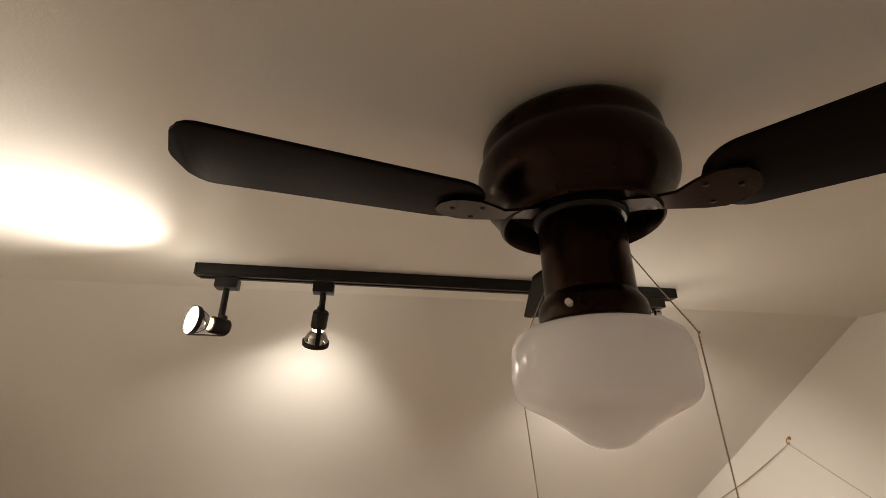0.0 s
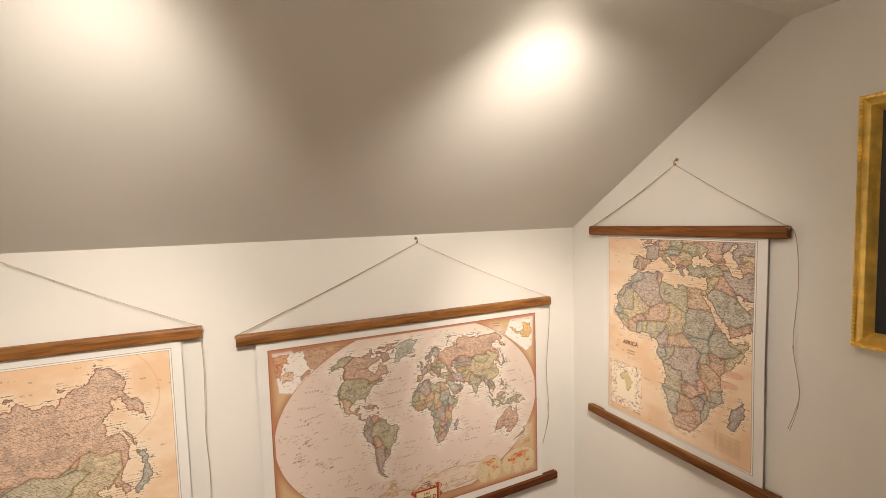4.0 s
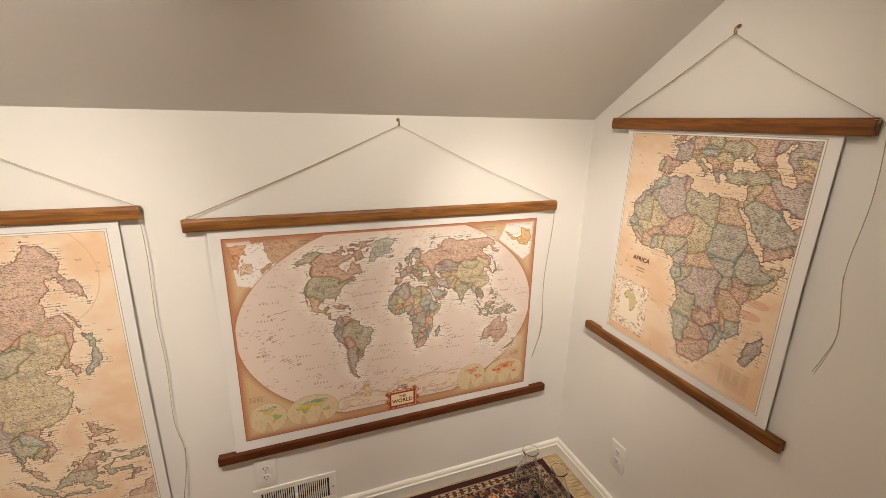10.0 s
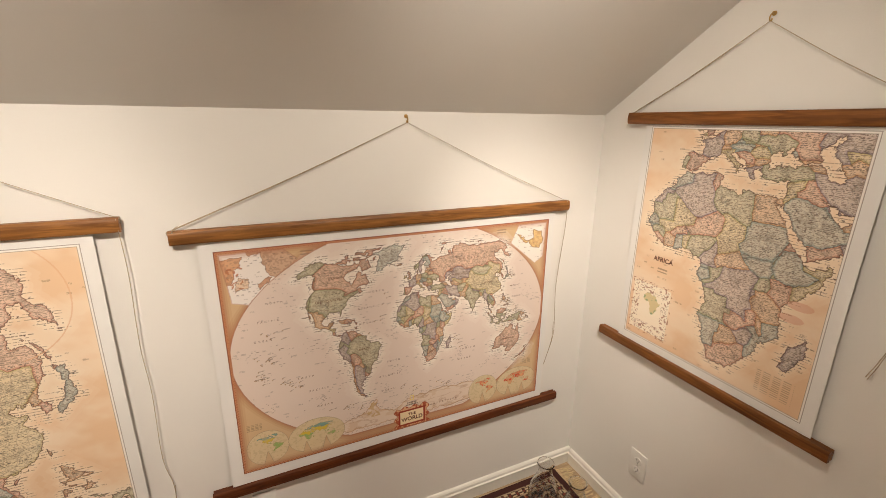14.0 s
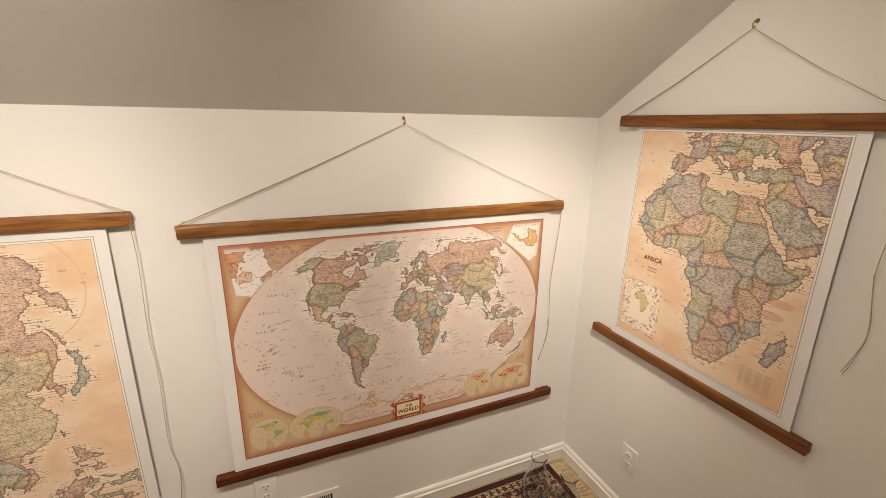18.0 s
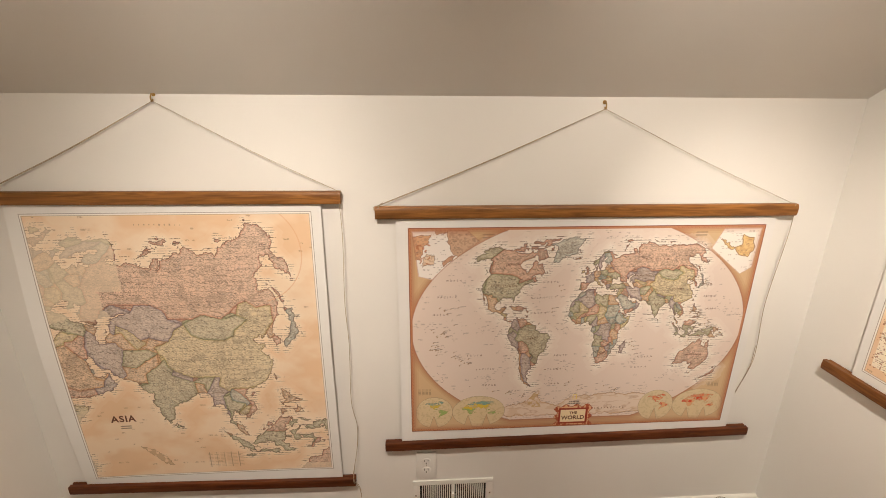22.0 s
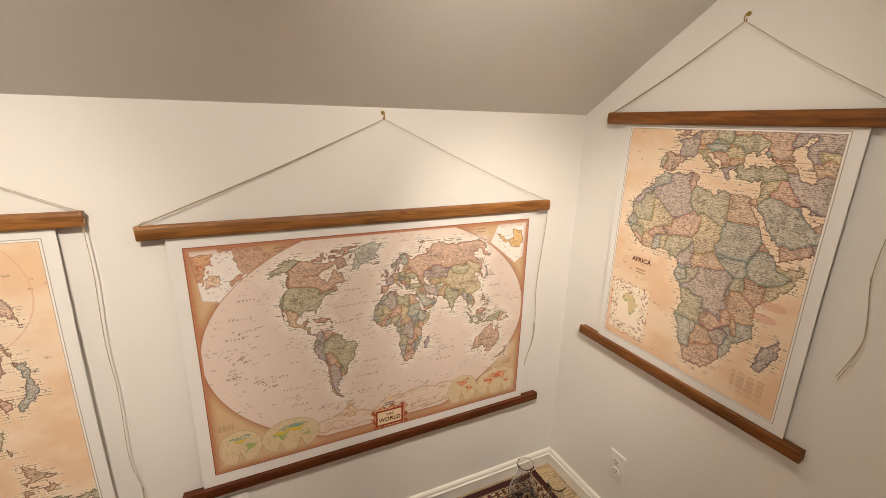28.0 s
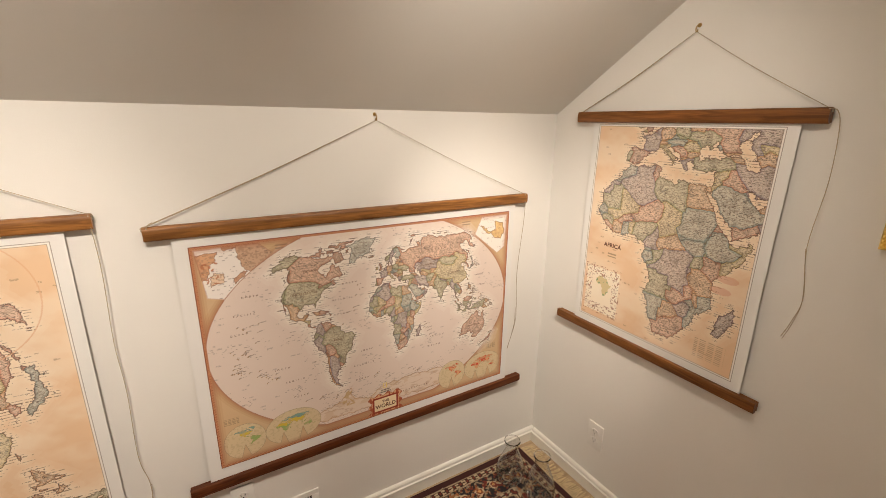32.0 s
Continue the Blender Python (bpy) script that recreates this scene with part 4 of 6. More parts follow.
def draw_lands(img, X, Y, project, k, cx, cy, coast_glow, ink=(0.09, 0.055, 0.042), rough=1.5, dense=0.3, isles=0.70, names=0.0075, wash=0.42, text_ink=0.66, crowding=0.595, swap=None):
    wx = X + rough * 0.010 * (fbm(X / 0.022, Y / 0.022, 11) - 0.5) + rough * 0.006 * (fbm(X / 0.006, Y / 0.006, 21, 2) - 0.5)
    wy = Y + rough * 0.010 * (fbm(X / 0.022, Y / 0.022, 31) - 0.5) + rough * 0.006 * (fbm(X / 0.006, Y / 0.006, 41, 2) - 0.5)
    land = np.zeros(X.shape, bool)
    for poly in LANDS:
        land |= inside(wx, wy, outline(poly, project, k, cx, cy))
    land &= ~inside(wx, wy, outline(CASPIAN, project, k, cx, cy))
    near = spread(land, 10) & ~land
    land |= near & (fbm(X / 0.006, Y / 0.006, 97, 3) > isles)
    crowd = np.zeros(X.shape, bool)
    for poly in CROWDED:
        crowd |= inside(wx, wy, outline(poly, project, k, cx, cy))
    size = 0.05 * k
    land |= crowd & (fbm(X / size, Y / (0.7 * size), 99, 3) > crowding)
    if coast_glow is not None:
        for n, a in ((26, 0.15), (14, 0.2), (8, 0.25), (4, 0.3)):
            over(img, spread(land, n) & ~land, coast_glow, a)
    seeds = np.array([(a, b, c) for a, b, c in TINTS], float)
    sx, sy = project(seeds[:, 0], seeds[:, 1])
    sx, sy = cx + k * sx, cy + k * sy
    bend = 0.024 * k
    vx = X + bend * (fbm(X / 0.03, Y / 0.03, 51) - 0.5) + 0.5 * bend * (fbm(X / 0.008, Y / 0.008, 61, 2) - 0.5)
    vy = Y + bend * (fbm(X / 0.03, Y / 0.03, 71) - 0.5) + 0.5 * bend * (fbm(X / 0.008, Y / 0.008, 81, 2) - 0.5)
    lx, ly = vx[land], vy[land]
    best = np.full(lx.shape, 9.0)
    who = np.zeros(lx.shape, int)
    for j in range(len(seeds)):
        d = np.hypot(lx - sx[j], ly - sy[j])
        closer = d < best
        who = np.where(closer, j, who)
        best = np.where(closer, d, best)
    tint = seeds[who, 2].astype(int)
    grid = np.full(X.shape, -1)
    grid[land] = tint
    tints_all = np.zeros(X.shape, int)
    tints_all[land] = tint
    jx = X + 0.5 * (vx - X)
    jy = Y + 0.5 * (vy - Y)
    for n, (c, border) in enumerate(COUNTRIES):
        m = inside(jx, jy, outline(border, project, k, cx, cy)) & land
        grid[m] = 10 + n
        tints_all[m] = swap.get((n, c), c) if swap else c
    tint = tints_all[land]
    border = np.zeros(X.shape, bool)
    border[1:] |= (grid[1:] != grid[:-1])
    border[:, 1:] |= (grid[:, 1:] != grid[:, :-1])
    # pale middles and strongly tinted edges, as on antique sheets
    full = np.array(INKS)[tint]
    pale = full * wash + np.array(srgb(234, 216, 192)) * (1 - wash)
    rim = sum(0.31 * spread(border, n).astype(float) for n in (1, 2, 4))[land]
    relief = fbm(X / 0.012, Y / 0.012, 91)[land] - 0.5
    deep = full ** 1.18
    img[land] = (pale + (deep - pale) * np.clip(rim, 0, 1)[:, None]) * (1 + 0.26 * relief)[:, None]
    hills = land & (fbm(X / 0.03, Y / 0.03, 94, 3) + 0.6 * fbm(X / 0.0035, Y / 0.0022, 95, 2) > 0.94)
    over(img, hills, srgb(126, 108, 92), 0.32)
    rivers = land & (np.abs(fbm(X / 0.035, Y / 0.035, 101, 5) - 0.5) < 0.006)
    over(img, rivers, srgb(112, 116, 118), 0.5)
    # provinces
    px, py = np.floor(vx / 0.021 + 0.3 * np.sin(vy / 0.013)).astype(int), np.floor(vy / 0.017).astype(int)
    inner = np.zeros(X.shape, bool)
    inner[:, 1:] |= px[:, 1:] != px[:, :-1]
    inner[1:] |= py[1:] != py[:-1]
    over(img, inner & land, srgb(130, 102, 86), 0.42)
    over(img, border & land, srgb(88, 58, 46), 0.56)
    over(img, edge_of(land, 2), srgb(130, 92, 74), 0.45)
    over(img, edge_of(land), ink, 0.86)
    # names that run out to sea from the coast
    row = np.floor(Y / names).astype(int)
    reach = np.random.RandomState(77).rand(512)[(row * 7 + np.floor(X / 0.03).astype(int) * 13) % 512]
    for n, least in ((5, 0.25), (9, 0.5), (14, 0.75)):
        line = spread(land, n) & ~land & (reach > least) & ((Y / names) % 1 < 0.22)
        over(img, line & (value_noise(X / 0.0024, Y / 0.002, 98) > 0.34), srgb(104, 78, 62), 0.6)
    # dense small lettering over the land
    text = land & (((Y + 0.010 * fbm(X / 0.025, Y / 0.025, 93, 2)) / 0.0042) % 1 < 0.42) & (value_noise(X / 0.0035, Y / 0.0021, 96) > 0.52)
    over(img, text, srgb(92, 66, 54), text_ink)
    over(img, specks(X, Y, 111, dense) & land, (0.06, 0.045, 0.04), 0.7)
    return land


def spaced_name(img, X, Y, x0, y0, letters, gap, slope=0.0, bent=0.0):
    """A sea's name, too small to read: a row of spaced marks."""
    for j in range(letters):
        x = x0 + j * gap
        y = y0 + slope * j * gap + bent * (j / letters - 0.5) ** 2
        over(img, (np.abs(X - x) < 0.0016) & (np.abs(Y - y) < 0.0019), (0.2, 0.15, 0.12), 0.55)


def blank(w, h, cell, color):
    nx, ny = int(round(w / cell)) + 1, int(round(h / cell)) + 1
    X, Y = np.meshgrid(np.linspace(0, w, nx), np.linspace(0, h, ny))
    img = np.ones((ny, nx, 3)) * np.array(color)
    return X, Y, img


def world_print(w, h, cell):
    """The world in an oval, with tan corners, insets and a brick-red border. Y counts up from the bottom edge."""
    paper, tan, brick = srgb(228, 211, 198), srgb(210, 180, 140), srgb(172, 108, 76)
    X, Y, img = blank(w, h, cell, tan)
    k = w / 2 / 2.571
    cx, cy = w / 2, h - 0.006 - k * math.pi / 2
    lands_x, lands_y = cx + 0.010, cy - 0.004
    lat = np.linspace(-90, 90, 60)
    rx, ry = winkel(np.full(60, 180.0), lat)
    lx, ly = winkel(np.full(60, -180.0), lat[::-1])
    oval = inside(X, Y, list(zip(np.r_[cx + 0.992 * k * rx, cx + 0.992 * k * lx], np.r_[cy + 1.035 * k * ry, cy + 1.035 * k * ly])))
    for n, a in ((18, 0.16), (12, 0.2), (7, 0.25), (3, 0.45)):
        over(img, spread(oval, n) & ~oval, brick, a)
    img[oval] = np.array(paper) * (1 + 0.05 * (fbm(X / 0.2, Y / 0.2, 5)[oval] - 0.5))[:, None]
    sea = oval.copy()
    land = draw_lands(img, X, Y, winkel, k, lands_x, lands_y, srgb(246, 240, 228), dense=0.5, rough=1.0, isles=0.76, wash=0.50, text_ink=0.50, crowding=0.545)
    ant = inside(X + 0.02 * (fbm(X / 0.02, Y / 0.02, 7) - 0.5), Y + 0.02 * (fbm(X / 0.02, Y / 0.02, 8) - 0.5), outline(ANTARCTICA, winkel, k, cx, cy)) & oval
    peninsula = inside(X + 0.01 * (fbm(X / 0.012, Y / 0.012, 7) - 0.5), Y, [(cx - 0.150, cy - 1.40 * k), (cx - 0.158, cy - 1.28 * k), (cx - 0.140, cy - 1.16 * k), (cx - 0.120, cy - 1.08 * k), (cx - 0.116, cy - 1.12 * k), (cx - 0.130, cy - 1.24 * k), (cx - 0.105, cy - 1.40 * k)])
    ant |= peninsula
    over(img, ant, srgb(227, 208, 188), 0.6)
    over(img, ant & (fbm(X / 0.05, Y / 0.020, 27, 4) > 0.56), srgb(208, 176, 138), 0.4)
    over(img, ant & (np.abs(fbm(X / 0.06, Y / 0.022, 37, 4) - 0.5) < 0.022), srgb(176, 134, 96), 0.4)
    over(img, edge_of(ant, 3), srgb(190, 140, 90), 0.45)
    over(img, edge_of(ant) & (fbm(X / 0.02, Y / 0.02, 38, 2) > 0.42), srgb(120, 84, 62), 0.7)
    over(img, peninsula & (fbm(X / 0.01, Y / 0.01, 27, 2) > 0.5), srgb(196, 160, 100), 0.7)
    over(img, spread(ant, 8) & ~ant & oval & (((Y - 0.1 * X) / 0.007) % 1 < 0.25) & (value_noise(X / 0.004, Y / 0.002, 28) > 0.5), srgb(130, 100, 80), 0.5)
    sea &= ~land & ~ant
    over(img, sea & specks(X, Y, 131, 0.07, 0.02, 0.011), (0.2, 0.16, 0.13), 0.4)
    isles = sea & (fbm(X / 0.05, Y / 0.05, 17) > 0.6) & (specks(X, Y, 132, 0.35, 0.012, 0.006))
    over(img, isles, (0.22, 0.16, 0.12), 0.6)
    over(img, edge_of(oval), srgb(150, 80, 50), 0.8)
    corner = ~oval & ~land
    spaced_name(img, X, Y, cx - 0.345, cy + 0.145, 12, 0.0075)
    spaced_name(img, X, Y, cx - 0.32, cy + 0.215, 6, 0.012)
    spaced_name(img, X, Y, cx + 0.21, cy + 0.225, 8, 0.016)
    spaced_name(img, X, Y, cx - 0.19, cy - 0.05, 6, 0.011)
    spaced_name(img, X, Y, cx + 0.385, cy - 0.10, 9, 0.0075)
    # scattered ocean islands with their names, in loose arcs
    tab = np.random.RandomState(314)
    for x0, y0, x1, y1, n in ((0.06, 0.33, 0.20, 0.27, 26), (0.05, 0.40, 0.12, 0.36, 12), (0.92, 0.45, 1.06, 0.33, 30), (0.95, 0.33, 1.02, 0.27, 16), (0.10, 0.47, 0.17, 0.43, 8), (0.70, 0.36, 0.76, 0.30, 9), (0.28, 0.155, 0.44, 0.13, 12), (0.52, 0.17, 0.72, 0.15, 12), (0.40, 0.35, 0.50, 0.55, 8), (0.88, 0.52, 0.99, 0.56, 10)):
        for _ in range(n):
            u = tab.rand()
            x, y, ln = x0 + (x1 - x0) * u + tab.normal(0, 0.012), y0 + (y1 - y0) * u + tab.normal(0, 0.010), tab.uniform(0.003, 0.012)
            mark = (np.abs(X - x) < ln) & (np.abs(Y - y - 0.1 * (X - x)) < 0.0011)
            over(img, mark & sea & (value_noise(X / 0.003, Y / 0.002, 29) > 0.35), (0.20, 0.135, 0.095), 0.7)
            over(img, (np.hypot(X - x + ln, Y - y + 0.003) < 0.0019) & sea, srgb(150, 112, 66), 0.85)
    # polar insets in the upper corners
    jx, jy = 0.014 * (fbm(X / 0.012, Y / 0.012, 201) - 0.5), 0.014 * (fbm(X / 0.012, Y / 0.012, 211) - 0.5)
    U, V = X / 0.205, (h - Y) / 0.165
    pane = inside(U, V, [(0.05, 0.06), (0.865, 0.05), (1.05, 0.26), (0.40, 1.03), (0.14, 0.95)]) & corner
    over(img, pane, srgb(240, 232, 224))
    WU, WV = (X + jx) / 0.205, (h - Y + jy) / 0.165
    for poly, tone in (([(0.56, 0.10), (0.66, 0.0), (0.9, 0.0), (1.1, 0.24), (0.76, 0.56), (0.64, 0.52), (0.60, 0.36)], srgb(208, 174, 146)), ([(0.36, 0.0), (0.62, 0.0), (0.58, 0.11), (0.42, 0.13)], srgb(204, 164, 136)), ([(0.0, 0.16), (0.33, 0.13), (0.29, 0.28), (0.22, 0.40), (0.22, 0.50), (0.12, 0.64), (0.0, 0.66)], srgb(216, 168, 130)), ([(0.27, 0.50), (0.40, 0.54), (0.38, 0.70), (0.20, 0.76), (0.22, 0.62)], srgb(232, 206, 178)), ([(0.52, 0.76), (0.58, 0.70), (0.70, 0.55), (0.62, 0.55), (0.50, 0.68)], srgb(206, 160, 130))):
        piece = inside(WU, WV, poly) & pane
        over(img, piece, tone)
        over(img, piece & (fbm(X / 0.005, Y / 0.004, 221, 2) > 0.55), srgb(150, 112, 92), 0.4)
        over(img, edge_of(piece), srgb(110, 66, 48), 0.8)
    bits = pane & (WU < 0.32) & (WV > 0.3) & (WV < 0.72) & (fbm(X / 0.009, Y / 0.009, 231, 2) > 0.62)
    over(img, bits, srgb(186, 116, 78), 0.85)
    over(img, pane & specks(X, Y, 141, 0.3, 0.012, 0.007), (0.15, 0.1, 0.08), 0.55)
    over(img, edge_of(pane, 2), srgb(190, 140, 110), 0.6)
    over(img, (np.abs(U - 1.18) < 0.09) & ((np.abs(V - 0.14) < 0.012) | (np.abs(V - 0.2) < 0.012)) & corner, (0.2, 0.13, 0.09), 0.6)
    U, V = (w - X) / 0.15, (h - Y) / 0.165
    WU, WV = (w - X + jx) / 0.15, (h - Y + jy) / 0.165
    pane = inside(U, V, [(0.06, 0.06), (0.88, 0.06), (1.08, 0.46), (0.34, 1.0), (0.10, 0.86)]) & corner
    over(img, pane, srgb(242, 235, 226))
    for poly in ([(0.46, 0.20), (0.20, 0.24), (0.14, 0.46), (0.24, 0.66), (0.44, 0.62), (0.60, 0.46), (0.44, 0.40)], [(0.86, 0.32), (0.94, 0.26), (0.72, 0.34), (0.56, 0.48), (0.64, 0.52)]):
        piece = inside(WU, WV, poly) & pane
        over(img, piece, srgb(228, 196, 138))
        over(img, piece & (fbm(X / 0.006, Y / 0.006, 241, 2) > 0.55), srgb(206, 160, 110), 0.6)
        over(img, edge_of(piece, 2), srgb(130, 92, 66), 0.75)
    over(img, pane & specks(X, Y, 142, 0.3, 0.012, 0.007), (0.15, 0.1, 0.08), 0.55)
    over(img, edge_of(pane, 2), srgb(190, 140, 110), 0.6)
    over(img, (np.abs(U - 1.35) < 0.12) & ((np.abs(V - 0.14) < 0.012) | (np.abs(V - 0.2) < 0.012)) & corner, (0.2, 0.13, 0.09), 0.6)
    # small interrupted globes in the lower corners
    for c0, tones in ((0.018, (srgb(122, 166, 160), srgb(224, 192, 66), srgb(146, 178, 96))), (w - 0.312, (srgb(222, 128, 88), srgb(212, 62, 30), srgb(226, 160, 112)))):
        red = c0 > 0.5
        for u0, wide, lon0, cuts in ((0.060, 0.063, -100, (0.058,)), (0.212, 0.091, 65, (0.176, 0.240))):
            x0, y0, tall = c0 + u0, 0.074, 0.062
            lobe = ((X - x0) / wide) ** 2 + ((Y - y0) / tall) ** 2 < 1
            for cut in cuts:
                lobe &= ~((np.abs(X - c0 - cut) < 0.30 * (y0 - 0.014 - Y)) & (Y < y0))
            over(img, lobe, srgb(219, 200, 162))
            kx = wide / (85 if lon0 < 0 else 125)
            for poly in LANDS:
                lon, lat = np.array(poly, float).T
                if (lon.mean() < -25) != (lon0 < 0):
                    continue
                m_ = inside(X + 0.2 * jx, Y + 0.2 * jy, list(zip(x0 + (lon - lon0) * kx * (0.35 + 0.65 * np.cos(np.radians(lat))), y0 + 0.006 + lat * 0.00047))) & lobe
                b = fbm(X / 0.012, Y / 0.012, 251, 2)
                north, tropic = y0 + 0.006 + 48 * 0.00047, y0 + 0.006 + 14 * 0.00047
                wob = Y + 0.012 * (b - 0.5)
                over(img, m_, tones[2], 0.9)
                over(img, m_ & (wob > north), tones[0], 0.9)
                over(img, m_ & ((b > 0.52) if red else (wob > tropic) & (wob < north)), tones[1], 0.9)
                over(img, edge_of(m_), srgb(140, 110, 84), 0.35)
            over(img, lobe & (fbm(X / 0.006, Y / 0.005, 261, 2) > 0.62), srgb(196, 178, 140), 0.5)
            over(img, edge_of(lobe), srgb(142, 120, 102), 0.7)
    blocks = ((np.abs(X - 0.045) < 0.022) | (np.abs(X - (w - 0.06)) < 0.022)) & (np.abs(Y - 0.155) < 0.012) & ((Y / 0.005) % 1 < 0.5) & ((X / 0.012) % 1 < 0.8)
    over(img, blocks, (0.2, 0.13, 0.08), 0.55)
    # border: brick edge with a rope pattern
    m = np.minimum(np.minimum(X, w - X), np.minimum(Y, h - Y))
    for d, a in ((0.026, 0.15), (0.019, 0.2), (0.014, 0.3)):
        over(img, (m < d) & ~oval, brick, a)
    over(img, m < 0.0085, brick)
    over(img, (m < 0.0085) & (((X + Y) / 0.006) % 1 < 0.45), srgb(206, 150, 110))
    over(img, m < 0.0022, srgb(130, 66, 40))
    # title plaque
    px, py = np.abs(X - 0.508 * w), np.abs(Y - 0.042)
    scroll = (px < 0.063 + 0.006 * np.sin(Y / 0.005)) & (py < 0.043 + 0.005 * np.sin(X / 0.006)) & (m > 0.003)
    over(img, scroll, srgb(172, 84, 54))
    over(img, scroll & (fbm(X / 0.007, Y / 0.007, 301) > 0.52), srgb(224, 178, 134))
    over(img, edge_of(scroll, 2), srgb(150, 66, 42), 0.7)
    over(img, (px < 0.052) & (py < 0.0315), srgb(150, 56, 36))
    over(img, (px < 0.044) & (py < 0.0245), srgb(240, 222, 184))
    for y, wide in ((0.1005, 0.018), (0.0925, 0.023)):
        over(img, (np.abs(X - 0.508 * w) < wide) & (np.abs(Y - y) < 0.0027) & ((X / 0.0062) % 1 < 0.86), (0.10, 0.07, 0.05), 0.8)
    px, py = np.abs(X - 0.508 * w), np.abs(Y - 0.119)
    over(img, (px < 0.0075) & (py < 0.0105) & ~((px < 0.0045) & (py < 0.0075)), srgb(232, 206, 110), 0.9)
    return img


def regional_print(w, h, cell, project, k, cx, cy, sea, glow, seed, fade=None, swap=None, text_ink=0.66):
    """A continent on a peach sea, with a thin frame."""
    X, Y, img = blank(w, h, cell, sea)
    img *= (1 + 0.10 * (fbm(X / 0.09, Y / 0.09, seed) - 0.5))[..., None]
    streak = np.clip((fbm(X / 0.11, Y / 0.07, seed + 2) - 0.42) * 4, 0, 1)[..., None]
    img += (np.array(glow) - img) * 0.55 * streak
    land = draw_lands(img, X, Y, project, k, cx, cy, glow, swap=swap, dense=0.55, isles=0.76, text_ink=text_ink)
    over(img, ~land & specks(X, Y, seed + 5, 0.05, 0.02, 0.012), (0.3, 0.18, 0.1), 0.5)
    if fade is not None:
        over(img, fade(X, Y) & land, srgb(230, 212, 184), 0.6)
    m = np.minimum(np.minimum(X, w - X), np.minimum(Y, h - Y))
    return X, Y, img, m


def finish_frame(img, m):
    over(img, m < 0.006, srgb(240, 234, 226))
    over(img, (m < 0.0022) | ((m > 0.0055) & (m < 0.0075)), srgb(140, 128, 120), 0.75)
    return img


def wide_africa(lon, lat):
    x, y = lambert(17, 3)(lon, lat)
    return 1.015 * x, y


def africa_print(w, h, cell):
    X, Y, img, m = regional_print(w, h, cell, wide_africa, 0.450, 0.3025, 0.337, srgb(231, 197, 160), srgb(243, 227, 203), 400)
    inset = (np.abs(X - 0.093) < 0.074) & (np.abs(Y - 0.120) < 0.088)
    over(img, inset, srgb(248, 238, 218), 0.8)
    k2, c2 = 0.060, (0.098, 0.142)
    mini = inside(X, Y, outline(AFRICA, lambert(17, 3), k2, *c2))
    over(img, mini, srgb(216, 198, 150))
    over(img, mini & (fbm(X / 0.02, Y / 0.02, 9) > 0.52), srgb(148, 166, 120))
    rim = np.maximum(np.abs(X - 0.093) / 0.074, np.abs(Y - 0.120) / 0.088)
    over(img, (rim > 0.62) & (rim < 1.08) & (fbm(X / 0.0055, Y / 0.005, 19, 2) > 0.66), srgb(150, 88, 66), 0.75)
    over(img, inset & (rim > 0.6) & specks(X, Y, 431, 0.5, 0.012, 0.006), srgb(110, 80, 60), 0.6)
    for bx, by in ((0.520, 0.300), (0.505, 0.262)):
        over(img, ((X - bx) / 0.030) ** 2 + ((Y - by) / 0.012) ** 2 < 1, srgb(216, 150, 122), 0.5)
    table = (np.abs(X - 0.505) < 0.046) & (np.abs(Y - 0.060) < 0.034)
    over(img, table & ((Y / 0.006) % 1 < 0.4) & ((X / 0.025) % 1 < 0.75), (0.3, 0.2, 0.13), 0.55)
    over(img, (np.abs(X - 0.12) < 0.018) & (np.abs(np.abs(Y - 0.267) - 0.005) < 0.0022), (0.2, 0.12, 0.07), 0.6)
    return finish_frame(img, m)


def asia_print(w, h, cell):
    tints = {(n, c): 4 for n, (c, border) in enumerate(COUNTRIES) if border[0] == (34.5, 29.2)}
    def far(X, Y):
        v = 0.05 * (fbm(X / 0.03, Y / 0.03, 541) - 0.5)
        return (X + v < 0.165) & (Y > 0.60 + v) | (X + 0.4 * v < 0.225) & (Y > h - 0.24) | (X + v < 0.085) & (Y < 0.28) | (Y < 0.03)
    X, Y, img, m = regional_print(w, h, cell, lambert(90, 36), 0.517, 0.3927, h - 0.472, srgb(231, 197, 160), srgb(243, 227, 203), 500, far, tints, 0.46)
    table = (np.abs(X - 0.44) < 0.06) & (np.abs(Y - 0.058) < 0.03)
    over(img, table & ((Y / 0.006) % 1 < 0.35) & ((X / 0.02) % 1 < 0.8), (0.34, 0.23, 0.15), 0.38)
    over(img, table & ((X / 0.024) % 1 < 0.09), (0.2, 0.13, 0.08), 0.6)
    chain = inside(X + 0.016 * (fbm(X / 0.014, Y / 0.014, 551) - 0.5), Y + 0.016 * (fbm(X / 0.014, Y / 0.014, 561) - 0.5), [(0.17, 0.125), (0.20, 0.118), (0.245, 0.075), (0.262, 0.045), (0.24, 0.05), (0.20, 0.09)])
    over(img, chain & (fbm(X / 0.012, Y / 0.012, 571, 2) > 0.44), srgb(190, 156, 120), 0.7)
    over(img, edge_of(chain), srgb(90, 66, 50), 0.6)
    spaced_name(img, X, Y, 0.30, h - 0.035, 8, 0.014)
    spaced_name(img, X, Y, 0.37, h - 0.037, 5, 0.014)
    spaced_name(img, X, Y, 0.70, 0.52, 3, 0.001)
    over(img, (np.abs(X - 0.138) < 0.017) & (np.abs(np.abs(Y - 0.204) - 0.0042) < 0.0022), (0.16, 0.09, 0.05), 0.75)
    arc = np.abs(np.hypot(X - 0.60, Y - 0.80) - 0.16) < 0.0015
    over(img, arc & (X > 0.64), srgb(220, 170, 130), 0.6)
    return finish_frame(img, m)


